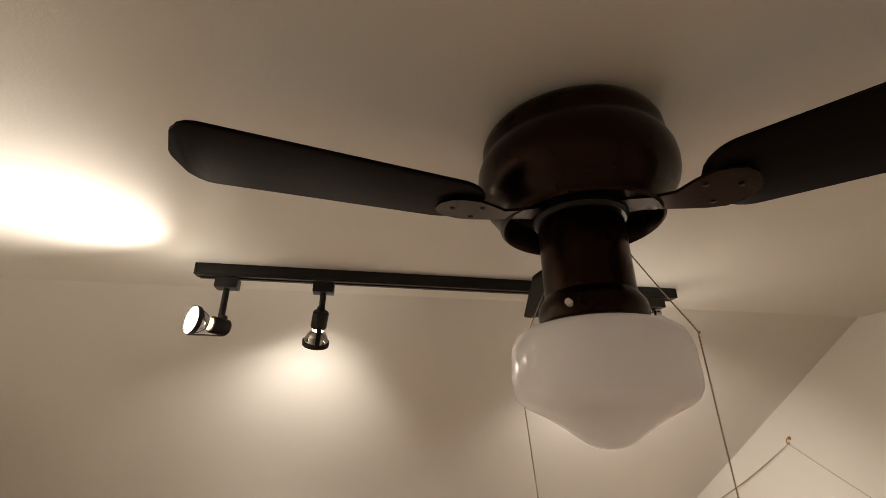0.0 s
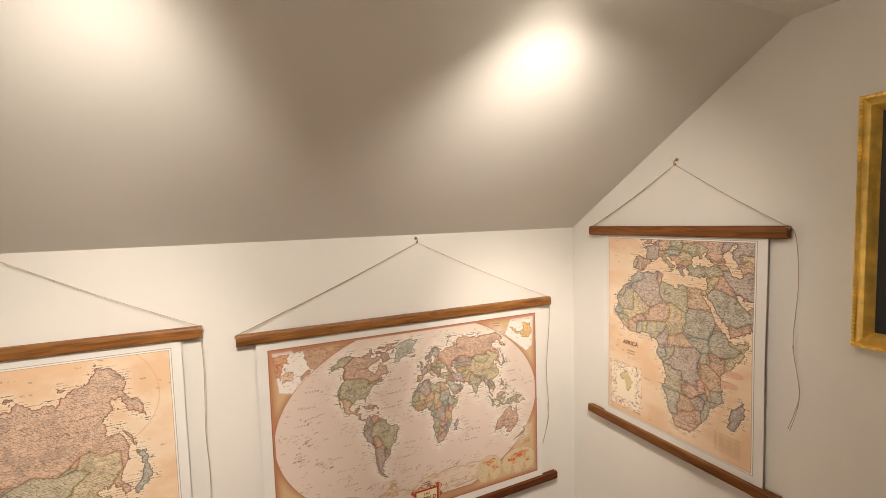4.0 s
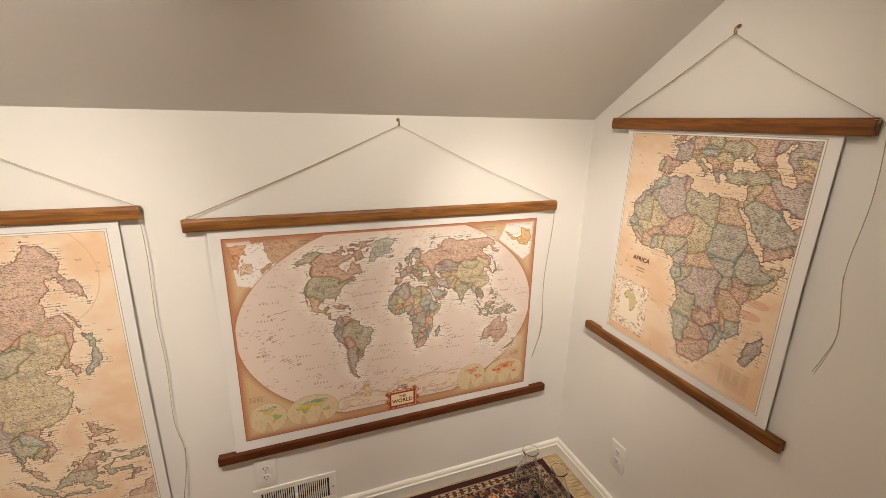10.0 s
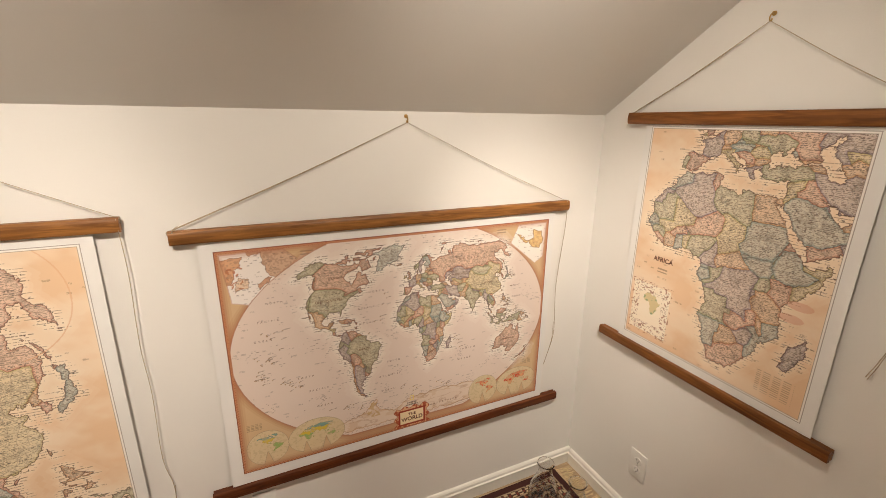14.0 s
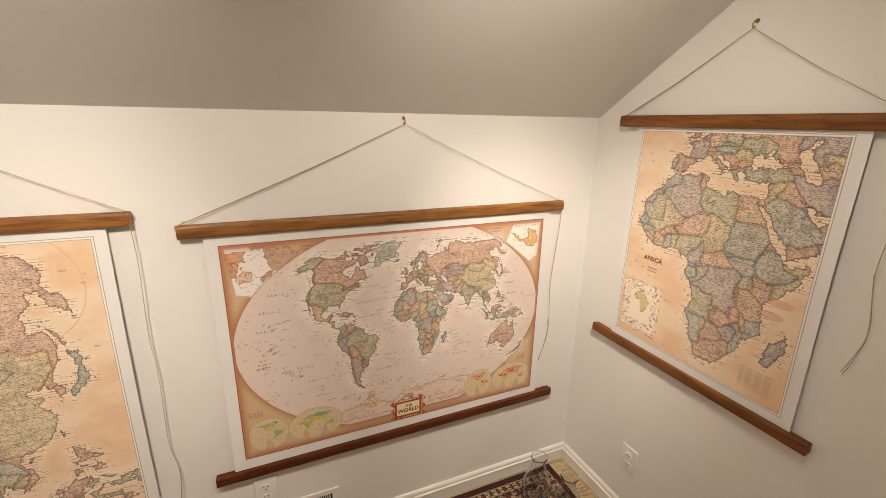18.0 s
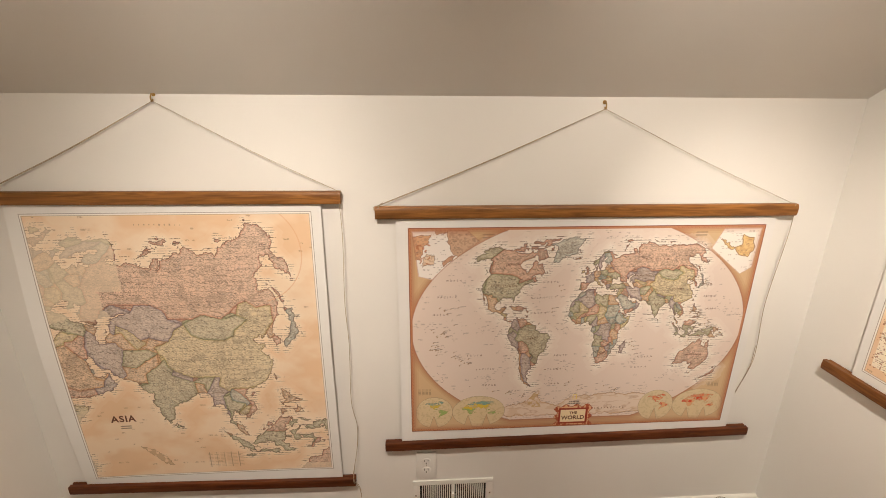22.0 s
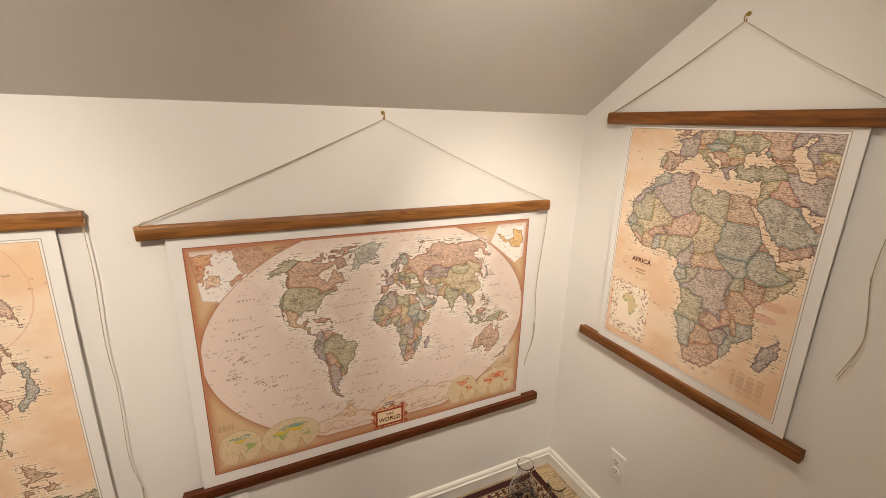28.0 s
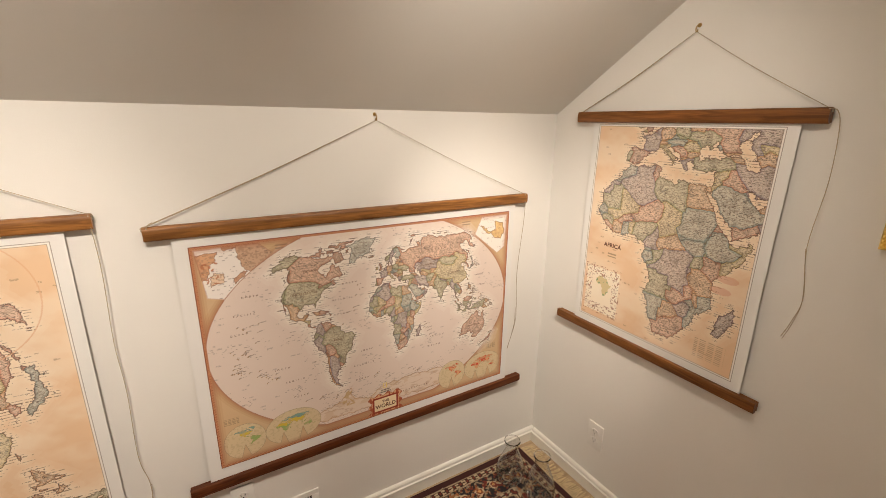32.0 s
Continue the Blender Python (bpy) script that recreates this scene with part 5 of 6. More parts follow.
def paper_grid(name, mat, parent, img, x0, z0, w, h, out):
    """A printed sheet: one vertex a dot of ink, bent as the paper is bent. out(x, z): how far it stands off the wall."""
    ny, nx = img.shape[:2]
    X, Z = np.meshgrid(np.linspace(x0, x0 + w, nx), np.linspace(z0, z0 + h, ny))
    co = np.stack([X, -out(X, Z), Z], -1).reshape(-1, 3).astype(np.float32)
    idx = np.arange(nx * ny).reshape(ny, nx)
    quads = np.stack([idx[:-1, :-1], idx[:-1, 1:], idx[1:, 1:], idx[1:, :-1]], -1).reshape(-1)
    n = len(quads) // 4
    me = bpy.data.meshes.new(name)
    me.vertices.add(nx * ny)
    me.vertices.foreach_set("co", co.reshape(-1))
    me.loops.add(n * 4)
    me.loops.foreach_set("vertex_index", quads.astype(np.int32))
    me.polygons.add(n)
    me.polygons.foreach_set("loop_start", np.arange(0, n * 4, 4, dtype=np.int32))
    me.polygons.foreach_set("use_smooth", np.ones(n, bool))
    ca = me.color_attributes.new("print", "FLOAT_COLOR", "POINT")
    ca.data.foreach_set("color", np.concatenate([img.reshape(-1, 3), np.ones((nx * ny, 1))], 1).astype(np.float32).reshape(-1))
    me.update()
    me.validate()
    me.materials.append(mat)
    ob = new(name, me)
    ob.parent = parent
    return ob


def sheet_mesh(x0, x1, z0, z1, out, thick=0.0008, n=36):
    bm = bmesh.new()
    layers = []
    for d in (0, -thick):
        layers.append([[bm.verts.new((x0 + (x1 - x0) * i / n, -out(np.array(x0 + (x1 - x0) * i / n), np.array(z0 + (z1 - z0) * j / n)) - d, z0 + (z1 - z0) * j / n)) for i in range(n + 1)] for j in range(n + 1)])
    f, b = layers
    for j in range(n):
        for i in range(n):
            bm.faces.new((f[j][i], f[j][i + 1], f[j + 1][i + 1], f[j + 1][i]))
            bm.faces.new((b[j][i], b[j + 1][i], b[j + 1][i + 1], b[j][i + 1]))
    for i in range(n):
        bm.faces.new((f[0][i], b[0][i], b[0][i + 1], f[0][i + 1]))
        bm.faces.new((f[n][i], f[n][i + 1], b[n][i + 1], b[n][i]))
        bm.faces.new((f[i][0], f[i + 1][0], b[i + 1][0], b[i][0]))
        bm.faces.new((f[i][n], b[i][n], b[i + 1][n], f[i + 1][n]))
    return bm


# half-round front slat and flat back slat of a map hanger; y runs out of the wall
def slat(x0, x1, zl, zr, tall, deep, back, round_=0.4):
    prof = [(-back, -tall / 2), (-back, tall / 2)]
    prof += [(-back - deep * math.sin(math.pi * k / 10) ** round_, tall / 2 * math.cos(math.pi * k / 10)) for k in range(1, 10)]
    bm = extrude_profile(prof, x0, x1)
    for v in bm.verts:
        v.co.z += zl + (zr - zl) * (v.co.x - x0) / (x1 - x0)
    return bm


def hanging_map(label, m, img, px, pz, sx, sz, top, bottom, hook, tail, out, bar_mat, title, stub=None):
    """px, pz: the print; sx, sz: the sheet; top, bottom: bars (x0, x1, z at each end); hook: (x, z); tail: the loose cord end."""
    t = thing("hanging_map", label, "wall map", m, "maps on the walls")
    sheet = part("sheet", sheet_mesh(sx[0], sx[1], sz[0], sz[1], out), M_PAPER, t, "white paper margin")
    pr = paper_grid("print", M_PRINT, sheet, img, px[0], pz[0], px[1] - px[0], pz[1] - pz[0], lambda x, z: out(x, z) + 0.0007)
    tagged(pr, "printed map in antique colours")
    for text, size, x, z, ink, gap in title:
        def rise(dx, dz):
            return float(out(np.array(x + dx), np.array(z + dz)) - out(np.array(x), np.array(z)))
        lettering("title" if size > 0.015 else "place_name", text, size, ink, sheet, pose(x, -float(out(np.array(x), np.array(z))) - 0.0017, z, 90), size > 0.012, gap, rise)
    for name, (x0, x1, zl, zr), tall in (("top_bar", top, 0.038), ("bottom_bar", bottom, 0.033)):
        lift = 0.006 if name == "bottom_bar" else 0.0
        zl, zr = zl - tall / 2 + lift, zr - tall / 2 + lift
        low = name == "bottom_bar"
        # the lower bar's shaded face is painted in by a darker wood colour
        mat = M_BAR_SHADED if low and bar_mat is M_BAR else bar_mat
        bar = part(name, slat(x0, x1, zl, zr, tall, 0.014, 0.0185, 0.16 if low else 0.4), mat, t, "flat-fronted stained wooden bar" if low else "stained half-round wooden bar")
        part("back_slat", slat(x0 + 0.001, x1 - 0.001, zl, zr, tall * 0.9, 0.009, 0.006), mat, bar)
    hx, hz = hook
    r = 0.00105
    zl, zr = top[2] - 0.004, top[3] - 0.004
    for side, (bx, bz) in (("left", (top[0] + 0.006, zl)), ("right", (top[1] - 0.012, zr))):
        bm = bmesh.new()
        for off in ((0.0, 0.0022) if side == "left" else (0.0,)):
            mid = Vector((bx + (hx - bx) * 0.5 + 2 * off, -0.011, bz + (hz - bz) * 0.5 - 0.004))
            tube(spline([(bx + 2 * off, -0.014, bz + 0.004), mid, (hx, -0.011, hz)], 8), r * 0.9, 5, bm)
        # the knot at the bar's end
        ex = top[0] - 0.001 if side == "left" else top[1] + 0.001
        tube(spline([(bx, -0.014, bz + 0.004), (ex, -0.018, bz + 0.002), (ex, -0.024, bz - 0.008)], 6), r, 5, bm)
        tube([(ex + 0.0022 * math.cos(a), -0.022 - 0.0022 * math.sin(a), bz - 0.006 + 0.0007 * a) for a in [0.5 * k for k in range(24)]], r, 5, bm)
        part("cord", bm, M_CORD, t, "thin natural cord")
    if stub:
        bx, bz = top[0] + 0.004, zl - 0.006
        part("cord_end", tube(spline([(bx + 0.003, -0.027, bz), (bx + 0.5 * stub[0], -0.034, bz + 0.7 * stub[1]), (bx + stub[0], -0.034, bz + stub[1])], 5), r, 5), M_CORD, t, "short knotted cord end")
    bm = bmesh.new()
    tube(spline([(x, -0.03 + y, z) for x, y, z in tail], 6), r, 5, bm)
    tube(spline([(x + 0.0030 * math.sin(14 * z), -0.028 + y, z - 0.006) for x, y, z in tail[len(tail) // 2 :]], 6), r * 0.8, 5, bm)
    part("cord_tail", bm, M_CORD, t, "loose hanging cord end")
    return t


def wall_hook(m):
    h = thing("wall_hook", "small brass cup hook screwed into the wall", "hook", m, "map hooks")
    pts = [(0, 0, 0.014), (0, -0.010, 0.013), (0, -0.016, 0.004), (0, -0.013, -0.004), (0, -0.007, -0.003), (0, -0.006, 0.002)]
    part("hook", tube(spline(pts, 6), 0.0016, 6), M_BRASS, h)
    part("plate", lathe([(0, 0.003), (0.005, 0.003), (0.006, 0), (0, 0)], 16, m=pose(0, 0, 0.014, 90)), M_BRASS, h)
    return h


NORTH = pose(0, WALL_N, 0)
EAST = pose(WALL_E, 0, 0, 0, 0, -90)
CELL = 0.00135
INK = M_INK


def world_names():
    """Seas and large countries whose names can be read: text, letter height, place on the sheet, ink, spacing."""
    out = []
    for text, x, y, gap in (("NORTH", 0.139, 0.560, 2.0), ("PACIFIC", 0.118, 0.504, 2.2), ("OCEAN", 0.098, 0.443, 2.2), ("SOUTH", 0.210, 0.293, 2.2), ("PACIFIC", 0.247, 0.240, 2.2), ("OCEAN", 0.262, 0.178, 2.2), ("NORTH", 0.446, 0.548, 2.2), ("ATLANTIC", 0.420, 0.496, 2.0), ("OCEAN", 0.412, 0.443, 2.2)):
        out.append((text, 0.0085, W_X[0] + x, W_Z[0] + y, INK, gap))
    for text, x, y, gap in (("SOUTH", 0.499, 0.285, 2.0), ("ATLANTIC", 0.486, 0.232, 2.2), ("OCEAN", 0.478, 0.176, 2.2), ("INDIAN", 0.785, 0.271, 2.4), ("OCEAN", 0.772, 0.232, 2.4), ("NORTH", 0.955, 0.532, 1.4), ("PACIFIC", 0.975, 0.489, 1.4), ("OCEAN", 0.985, 0.445, 1.4), ("ANTARCTICA", 0.690, 0.070, 2.4)):
        out.append((text, 0.0085, W_X[0] + x, W_Z[0] + y, INK, gap))
    k = (W_X[1] - W_X[0]) / 2 / 2.571
    for text, lon, lat, size, gap in (("UNITED STATES", -98, 39.5, 0.0115, 1.0), ("CANADA", -105, 58, 0.009, 1.3), ("BRAZIL", -53, -8, 0.0105, 1.2), ("RUSSIA", 95, 61, 0.0115, 2.4), ("CHINA", 103, 34, 0.0105, 1.5), ("AUSTRALIA", 134, -25, 0.0105, 1.05), ("INDIA", 79, 21, 0.008, 1.0), ("KAZAKHSTAN", 67, 48, 0.0075, 1.0)):
        px, py = winkel(np.array([float(lon)]), np.array([float(lat)]))
        out.append((text, size, (W_X[0] + W_X[1]) / 2 + 0.010 + k * float(px[0]), W_Z[1] - 0.010 - k * math.pi / 2 + k * float(py[0]), INK, gap))
    return out


def bow(amount, curl, x0, x1, z0, z1, seed, base=0.017):
    """Paper that hangs between two bars: slack in the middle, its long edges curled."""
    def f(x, z):
        u, v = (x - x0) / (x1 - x0), np.clip((z - z0) / (z1 - z0), 0, 1)
        s = np.sin(np.pi * v)
        wave = 0.0012 * np.sin(9 * v + seed) * np.sin(5 * u + seed)
        return base + amount * s * np.sin(np.pi * np.clip(u, 0, 1)) + s * (curl[0] * np.clip(1 - u / 0.22, 0, 1) ** 2 + curl[1] * np.clip((u - 0.8) / 0.2, 0, 1) ** 2) + wave * s
    return f


W_X, W_Z = (0.230, 1.340), (0.500, 1.230)
hanging_map("wall map of the world hung from a cord between wooden bars", NORTH, world_print(W_X[1] - W_X[0], W_Z[1] - W_Z[0], CELL), W_X, W_Z, (0.195, 1.368), (0.43, 1.275),
            (0.136, 1.419, 1.297, 1.296), (0.138, 1.443, 0.458, 0.467), (0.790, 1.568),
            [(1.408, 0, 1.297), (1.409, 0, 1.2), (1.392, 0.003, 0.97), (1.403, 0.006, 0.81), (1.402, 0.008, 0.73), (1.372, 0.012, 0.62)],
            bow(-0.004, (-0.011, 0.002), 0.195, 1.368, 0.45, 1.26, 1), M_BAR,
            [("THE", 0.0145, W_X[0] + 0.508 * 1.11, W_Z[0] + 0.0535, INK, 1.1), ("WORLD", 0.0215, W_X[0] + 0.508 * 1.11, W_Z[0] + 0.0345, INK, 1.05)] + world_names(), (0.022, 0.024))
A_X, A_Z = (-0.845, -0.046), (0.358, 1.284)
hanging_map("wall map of the largest continent with one curled paper edge", NORTH, asia_print(A_X[1] - A_X[0], A_Z[1] - A_Z[0], CELL), A_X, A_Z, (-0.880, -0.018), (0.29, 1.32),
            (-0.923, 0.041, 1.347, 1.343), (-0.935, 0.028, 0.332, 0.312), (-0.434, 1.582),
            [(0.036, 0, 1.34), (0.04, 0, 1.2), (0.033, 0.003, 1.0), (0.037, 0.006, 0.85), (0.031, 0.008, 0.64), (0.045, 0.008, 0.54), (0.040, 0.008, 0.45), (0.024, -0.008, 0.33), (0.041, 0.008, 0.27), (0.046, 0.01, 0.17)],
            bow(-0.005, (0.026, 0.016), -0.880, -0.018, 0.31, 1.31, 2), M_BAR,
            [("ASIA", 0.033, A_X[0] + 0.135, A_Z[0] + 0.236, INK, 1.15)], (-0.022, -0.013))
F_X, F_Z = (-1.838, -1.256), (0.838, 1.566)
hanging_map("wall map of Africa hung from a cord between dark wooden bars", EAST, africa_print(F_X[1] - F_X[0], F_Z[1] - F_Z[0], CELL), F_X, F_Z, (-1.862, -1.228), (0.77, 1.59),
            (-1.932, -1.174, 1.608, 1.612), (-1.944, -1.18, 0.806, 0.808), (-1.537, 1.824),
            [(-1.178, 0, 1.608), (-1.16, 0, 1.603), (-1.15, 0.003, 1.56), (-1.146, 0.006, 1.44), (-1.156, 0.008, 1.28), (-1.138, 0.009, 1.15), (-1.15, 0.01, 1.08), (-1.165, 0.012, 1.03)],
            bow(0.004, (0.003, 0.004), -1.862, -1.228, 0.79, 1.58, 3), M_BAR_MID,
            [("AFRICA", 0.021, F_X[0] + 0.118, F_Z[0] + 0.303, INK, 1.05)])
wall_hook(NORTH @ pose(0.790, 0, 1.572))
wall_hook(NORTH @ pose(-0.434, 0, 1.586))
wall_hook(EAST @ pose(-1.537, 0, 1.828))


# ---- outlets and register ----
def wall_outlet(m):
    t = thing("wall_outlet", "white plastic duplex wall outlet with a screwed plate", "outlet", m, "wall outlets")
    part("plate", boxes((-0.036, 0.036, -0.006, 0, -0.058, 0.058), bevel=0.003), M_PLATE, t)
    for z in (-0.0195, 0.0195):
        bm = lathe([(0, 0.0018), (0.0155, 0.0018), (0.0172, 0), (0.0172, -0.004), (0, -0.004)], 28, m=pose(0, -0.0062, z, 90) @ Matrix.Diagonal((1, 0.86, 1, 1)))
        face = part("socket", bm, M_PLATE, t)
        for x in (-0.0063, 0.0063):
            part("slot", boxes((x - 0.0011, x + 0.0011, -0.0085, -0.0078, z + 0.0005, z + 0.0085)), M_SLOT, face)
        part("ground_hole", lathe([(0, 0), (0.0024, 0), (0.0024, 0.001), (0, 0.001)], 12, m=pose(0, -0.0078, z - 0.0065, 90)), M_SLOT, face)
    part("screw", lathe([(0, 0.0012), (0.002, 0.0008), (0.0027, 0), (0, 0)], 14, m=pose(0, -0.006, 0, 90)), M_STEEL, t)
    return t


wall_outlet(NORTH @ pose(0.279, 0, 0.340))
wall_outlet(EAST @ pose(-1.701, 0, 0.328))

reg = thing("wall_register", "white metal air register with two banks of upright louvres", "register", NORTH @ pose(0.377, 0, 0.203))
RW, RH = 0.148, 0.066
frame_bm = boxes((-RW, RW, -0.006, 0, RH - 0.02, RH), (-RW, RW, -0.006, 0, -RH, -RH + 0.02), (-RW, -RW + 0.026, -0.006, 0, -RH + 0.02, RH - 0.02), (RW - 0.026, RW, -0.006, 0, -RH + 0.02, RH - 0.02), bevel=0.0015)
part("frame", frame_bm, M_PLATE, reg)
part("duct", boxes((-RW + 0.026, RW - 0.026, -0.0008, 0, -RH + 0.02, RH - 0.02)), M_SLOT, reg)
part("divider", boxes((-0.006, 0.006, -0.0055, -0.001, -RH + 0.02, RH - 0.02), bevel=0.001), M_PLATE, reg)
part("lever", boxes((-0.004, 0.004, -0.016, -0.005, -0.006, 0.012), bevel=0.002), M_PLATE, reg)
for s in (-1, 1):
    for k in range(14):
        x = s * (0.0125 + k * 0.0077)
        part("louvre", boxes((x - 0.0019, x + 0.0019, -0.0048, -0.001, -RH + 0.021, RH - 0.021)), M_PLATE, reg, smooth=False)
    part("screw", lathe([(0, 0.0015), (0.0028, 0.001), (0.0036, 0), (0, 0)], 12, m=pose(s * (RW - 0.011), -0.006, 0, 90)), M_STEEL, reg)


# ---- gilt frame on the east wall ----
gf = thing("picture_frame", "gilded wooden frame round a dark panel on the wall", "picture frame", EAST @ pose(-1.03, 0, 1.307))
FW, FH, FB = 0.50, 0.62, 0.0416
PROF = [(0.8 * q, y) for q, y in [(0, 0), (0, -0.020), (0.006, -0.027), (0.012, -0.024), (0.020, -0.030), (0.034, -0.032), (0.042, -0.024), (0.046, -0.017), (0.052, -0.012), (0.052, 0)]]
corners = [(0, 0), (FW, 0), (FW, FH), (0, FH)]
for k in range(4):
    (x0, z0), (x1, z1) = corners[k], corners[(k + 1) % 4]
    ux, uz = (x1 - x0), (z1 - z0)
    ln = math.hypot(ux, uz)
    ux, uz = ux / ln, uz / ln
    nx_, nz_ = -uz, ux
    bm = bmesh.new()
    a = [bm.verts.new((x0 + (nx_ + ux) * q, y, z0 + (nz_ + uz) * q)) for q, y in PROF]
    b = [bm.verts.new((x1 + (nx_ - ux) * q, y, z1 + (nz_ - uz) * q)) for q, y in PROF]
    for j in range(len(PROF) - 1):
        bm.faces.new((a[j], a[j + 1], b[j + 1], b[j]))
    bm.faces.new(a)
    bm.faces.new(b)
    rail = part("rail", bm, M_GOLD, gf)
    for end in (0, 1):
        pts = []
        for j in range(64):
            d = 0.004 + j * 0.0025
            d = ln - d if end else d
            q = 0.006
            pts.append((x0 + ux * d + nx_ * q, -0.0255, z0 + uz * d + nz_ * q))
        bm = bmesh.new()
        loops = []
        for j, c in enumerate(pts):
            r = 0.0026 + 0.0022 * abs(math.sin(j * math.pi / 4))
            loops.append([bm.verts.new((c[0] + nx_ * r * math.cos(a), c[1] + r * math.sin(a), c[2] + nz_ * r * math.cos(a))) for a in [math.pi * 2 * i / 6 for i in range(6)]])
        for p, q in zip(loops, loops[1:]):
            for i in range(6):
                bm.faces.new((p[i], p[(i + 1) % 6], q[(i + 1) % 6], q[i]))
        bm.faces.new(loops[0])
        bm.faces.new(loops[-1])
        part("carved_edge", bm, M_GOLD, rail)
part("panel", boxes((FB - 0.004, FW - FB + 0.004, -0.010, -0.002, FB - 0.004, FH - FB + 0.004)), M_SLATE, gf, "dark glossy panel")


# ---- track lighting ----
TRACK_Y = 1.032
track = thing("track_light", "black ceiling lighting track with a loose coil of wire", "track light", pose(0, TRACK_Y, CEIL))
tb = boxes((-0.224, 0.828, -0.0135, 0.0135, -0.022, 0), bevel=0.002)
rail = part("rail", tb, M_BLACK, track)
for y in (-0.009, 0.009):
    part("lip", boxes((-0.222, 0.826, y - 0.004, y + 0.004, -0.0255, -0.0221)), M_BLACK, rail)
for x in (-0.2265, 0.8305):
    part("end_cap", boxes((x - 0.0025, x + 0.0025, -0.0132, 0.0132, -0.0235, 0), bevel=0.002), M_BLACK, track)
coil = bmesh.new()
pts = [(0.50 + 0.03 * math.cos(a) + 0.003 * a, -0.012 + 0.026 * math.sin(a), -0.035 - 0.012 * math.sin(0.5 * a)) for a in [0.35 * k for k in range(46)]]
tube(pts, 0.0018, 5, coil)
part("wire_coil", coil, M_STEEL, track, "loose coil of pale wire")
part("feed_box", boxes((0.515, 0.565, -0.016, 0.016, -0.045, -0.0262), bevel=0.003), M_BLACK, track)
part("clip", tube(spline([(0.515, -0.005, -0.03), (0.50, -0.008, -0.045), (0.508, -0.01, -0.066)], 6), 0.003, 6), M_BLACK, track)


def spotlight(x, face, axis, spill, *beams):
    """A head that hangs from the track: adapter, stem, socket with cradle, and a lit reflector bulb."""
    ax = Vector(axis).normalized()
    t = thing("spotlight", "black spotlight with a lit reflector bulb clipped to the track", "spotlight", pose(x, TRACK_Y, CEIL - 0.0266), "lamps on the track")
    part("adapter", boxes((-0.021, 0.021, -0.015, 0.015, -0.022, -0.0002), bevel=0.002), M_BLACK, t)
    F = Vector(face) - Vector((x, TRACK_Y, CEIL - 0.0266))
    rot = ax.to_track_quat("-Z", "Y").to_matrix().to_4x4()
    hm = Matrix.Translation(F) @ rot @ Matrix.Scale(0.70, 4)
    pivot = hm @ Vector((0, 0, 0.082))
    part("stem", tube([(0, 0, -0.0215), (0, 0, max(pivot.z + 0.014, -0.075)), pivot], 0.0062, 14), M_BLACK, t)
    part("knuckle", lathe([(0, 0.010), (0.0072, 0.009), (0.0085, 0.004), (0.0085, -0.004), (0.0072, -0.009), (0, -0.010)], 18, m=Matrix.Translation(pivot + Vector((0, 0, 0.012)))), M_BLACK, t)
    part("socket", lathe([(0, 0.100), (0.019, 0.100), (0.0225, 0.096), (0.0225, 0.054), (0.0215, 0.051), (0.016, 0.0505), (0.016, 0.056), (0, 0.056)], 32, m=hm), M_BLACK, t)
    part("cradle_ring", lathe([(0.0362, 0.010), (0.0380, 0.009), (0.0385, 0.002), (0.0380, -0.003), (0.0362, -0.003), (0.0362, 0.010)], 48, m=hm), M_BLACK, t)
    strip = boxes((-0.0065, 0.0065, -0.0395, -0.0370, 0.000, 0.092))
    for v in strip.verts:
        v.co.y += 0.0150 * v.co.z / 0.092
    bmesh.ops.transform(strip, matrix=hm, verts=strip.verts)
    part("cradle_arm", strip, M_BLACK, t)
    bulb = part("bulb", lathe([(0.0150, 0.0400), (0.0185, 0.0385), (0.0230, 0.0345), (0.0275, 0.0285), (0.0315, 0.0205), (0.0345, 0.0110), (0.0358, 0.0020)], 40, m=hm), M_CHROME, t, "silvered reflector bulb")
    part("lens", lathe([(0, -0.006), (0.012, -0.0052), (0.024, -0.0030), (0.0355, 0.0010)], 40, m=hm), M_BULB, bulb, "glowing bulb face")
    part("neck_glow", lathe([(0.0145, 0.0505), (0.0150, 0.0460), (0.0160, 0.0405)], 24, m=hm), M_NECK, bulb, "bright glow at the bulb neck")
    for k in range(8):
        a = 2 * math.pi * k / 8
        part("gold_contact", lathe([(0, 0.003), (0.0022, 0.002), (0.0026, 0), (0, 0)], 8, m=hm @ pose(0.0188 * math.cos(a), 0.0188 * math.sin(a), 0.0475)), M_GOLD, bulb)
    # a bright core, a wider flood and added fill spots turned off the bulb's axis
    for beam, size, watts in beams:
        ld = bpy.data.lights.new("bulb_light", "SPOT")
        ld.energy, ld.color, ld.spot_size, ld.spot_blend, ld.shadow_soft_size = watts, (1.0, 0.880, 0.762), radians(size), 1.0, 0.030
        lo = new("bulb_light", ld)
        lo.parent = t
        lo.matrix_local = Matrix.Translation(F + ax * 0.012) @ Vector(beam).normalized().to_track_quat("-Z", "Y").to_matrix().to_4x4()
    # light that leaves the clear bulb sideways
    sd = bpy.data.lights.new("bulb_spill", "POINT")
    sd.energy, sd.color, sd.shadow_soft_size = spill, (1.0, 0.88, 0.73), 0.02
    so = new("bulb_spill", sd)
    so.parent = t
    so.matrix_local = Matrix.Translation(F + ax * 0.03)
    return t


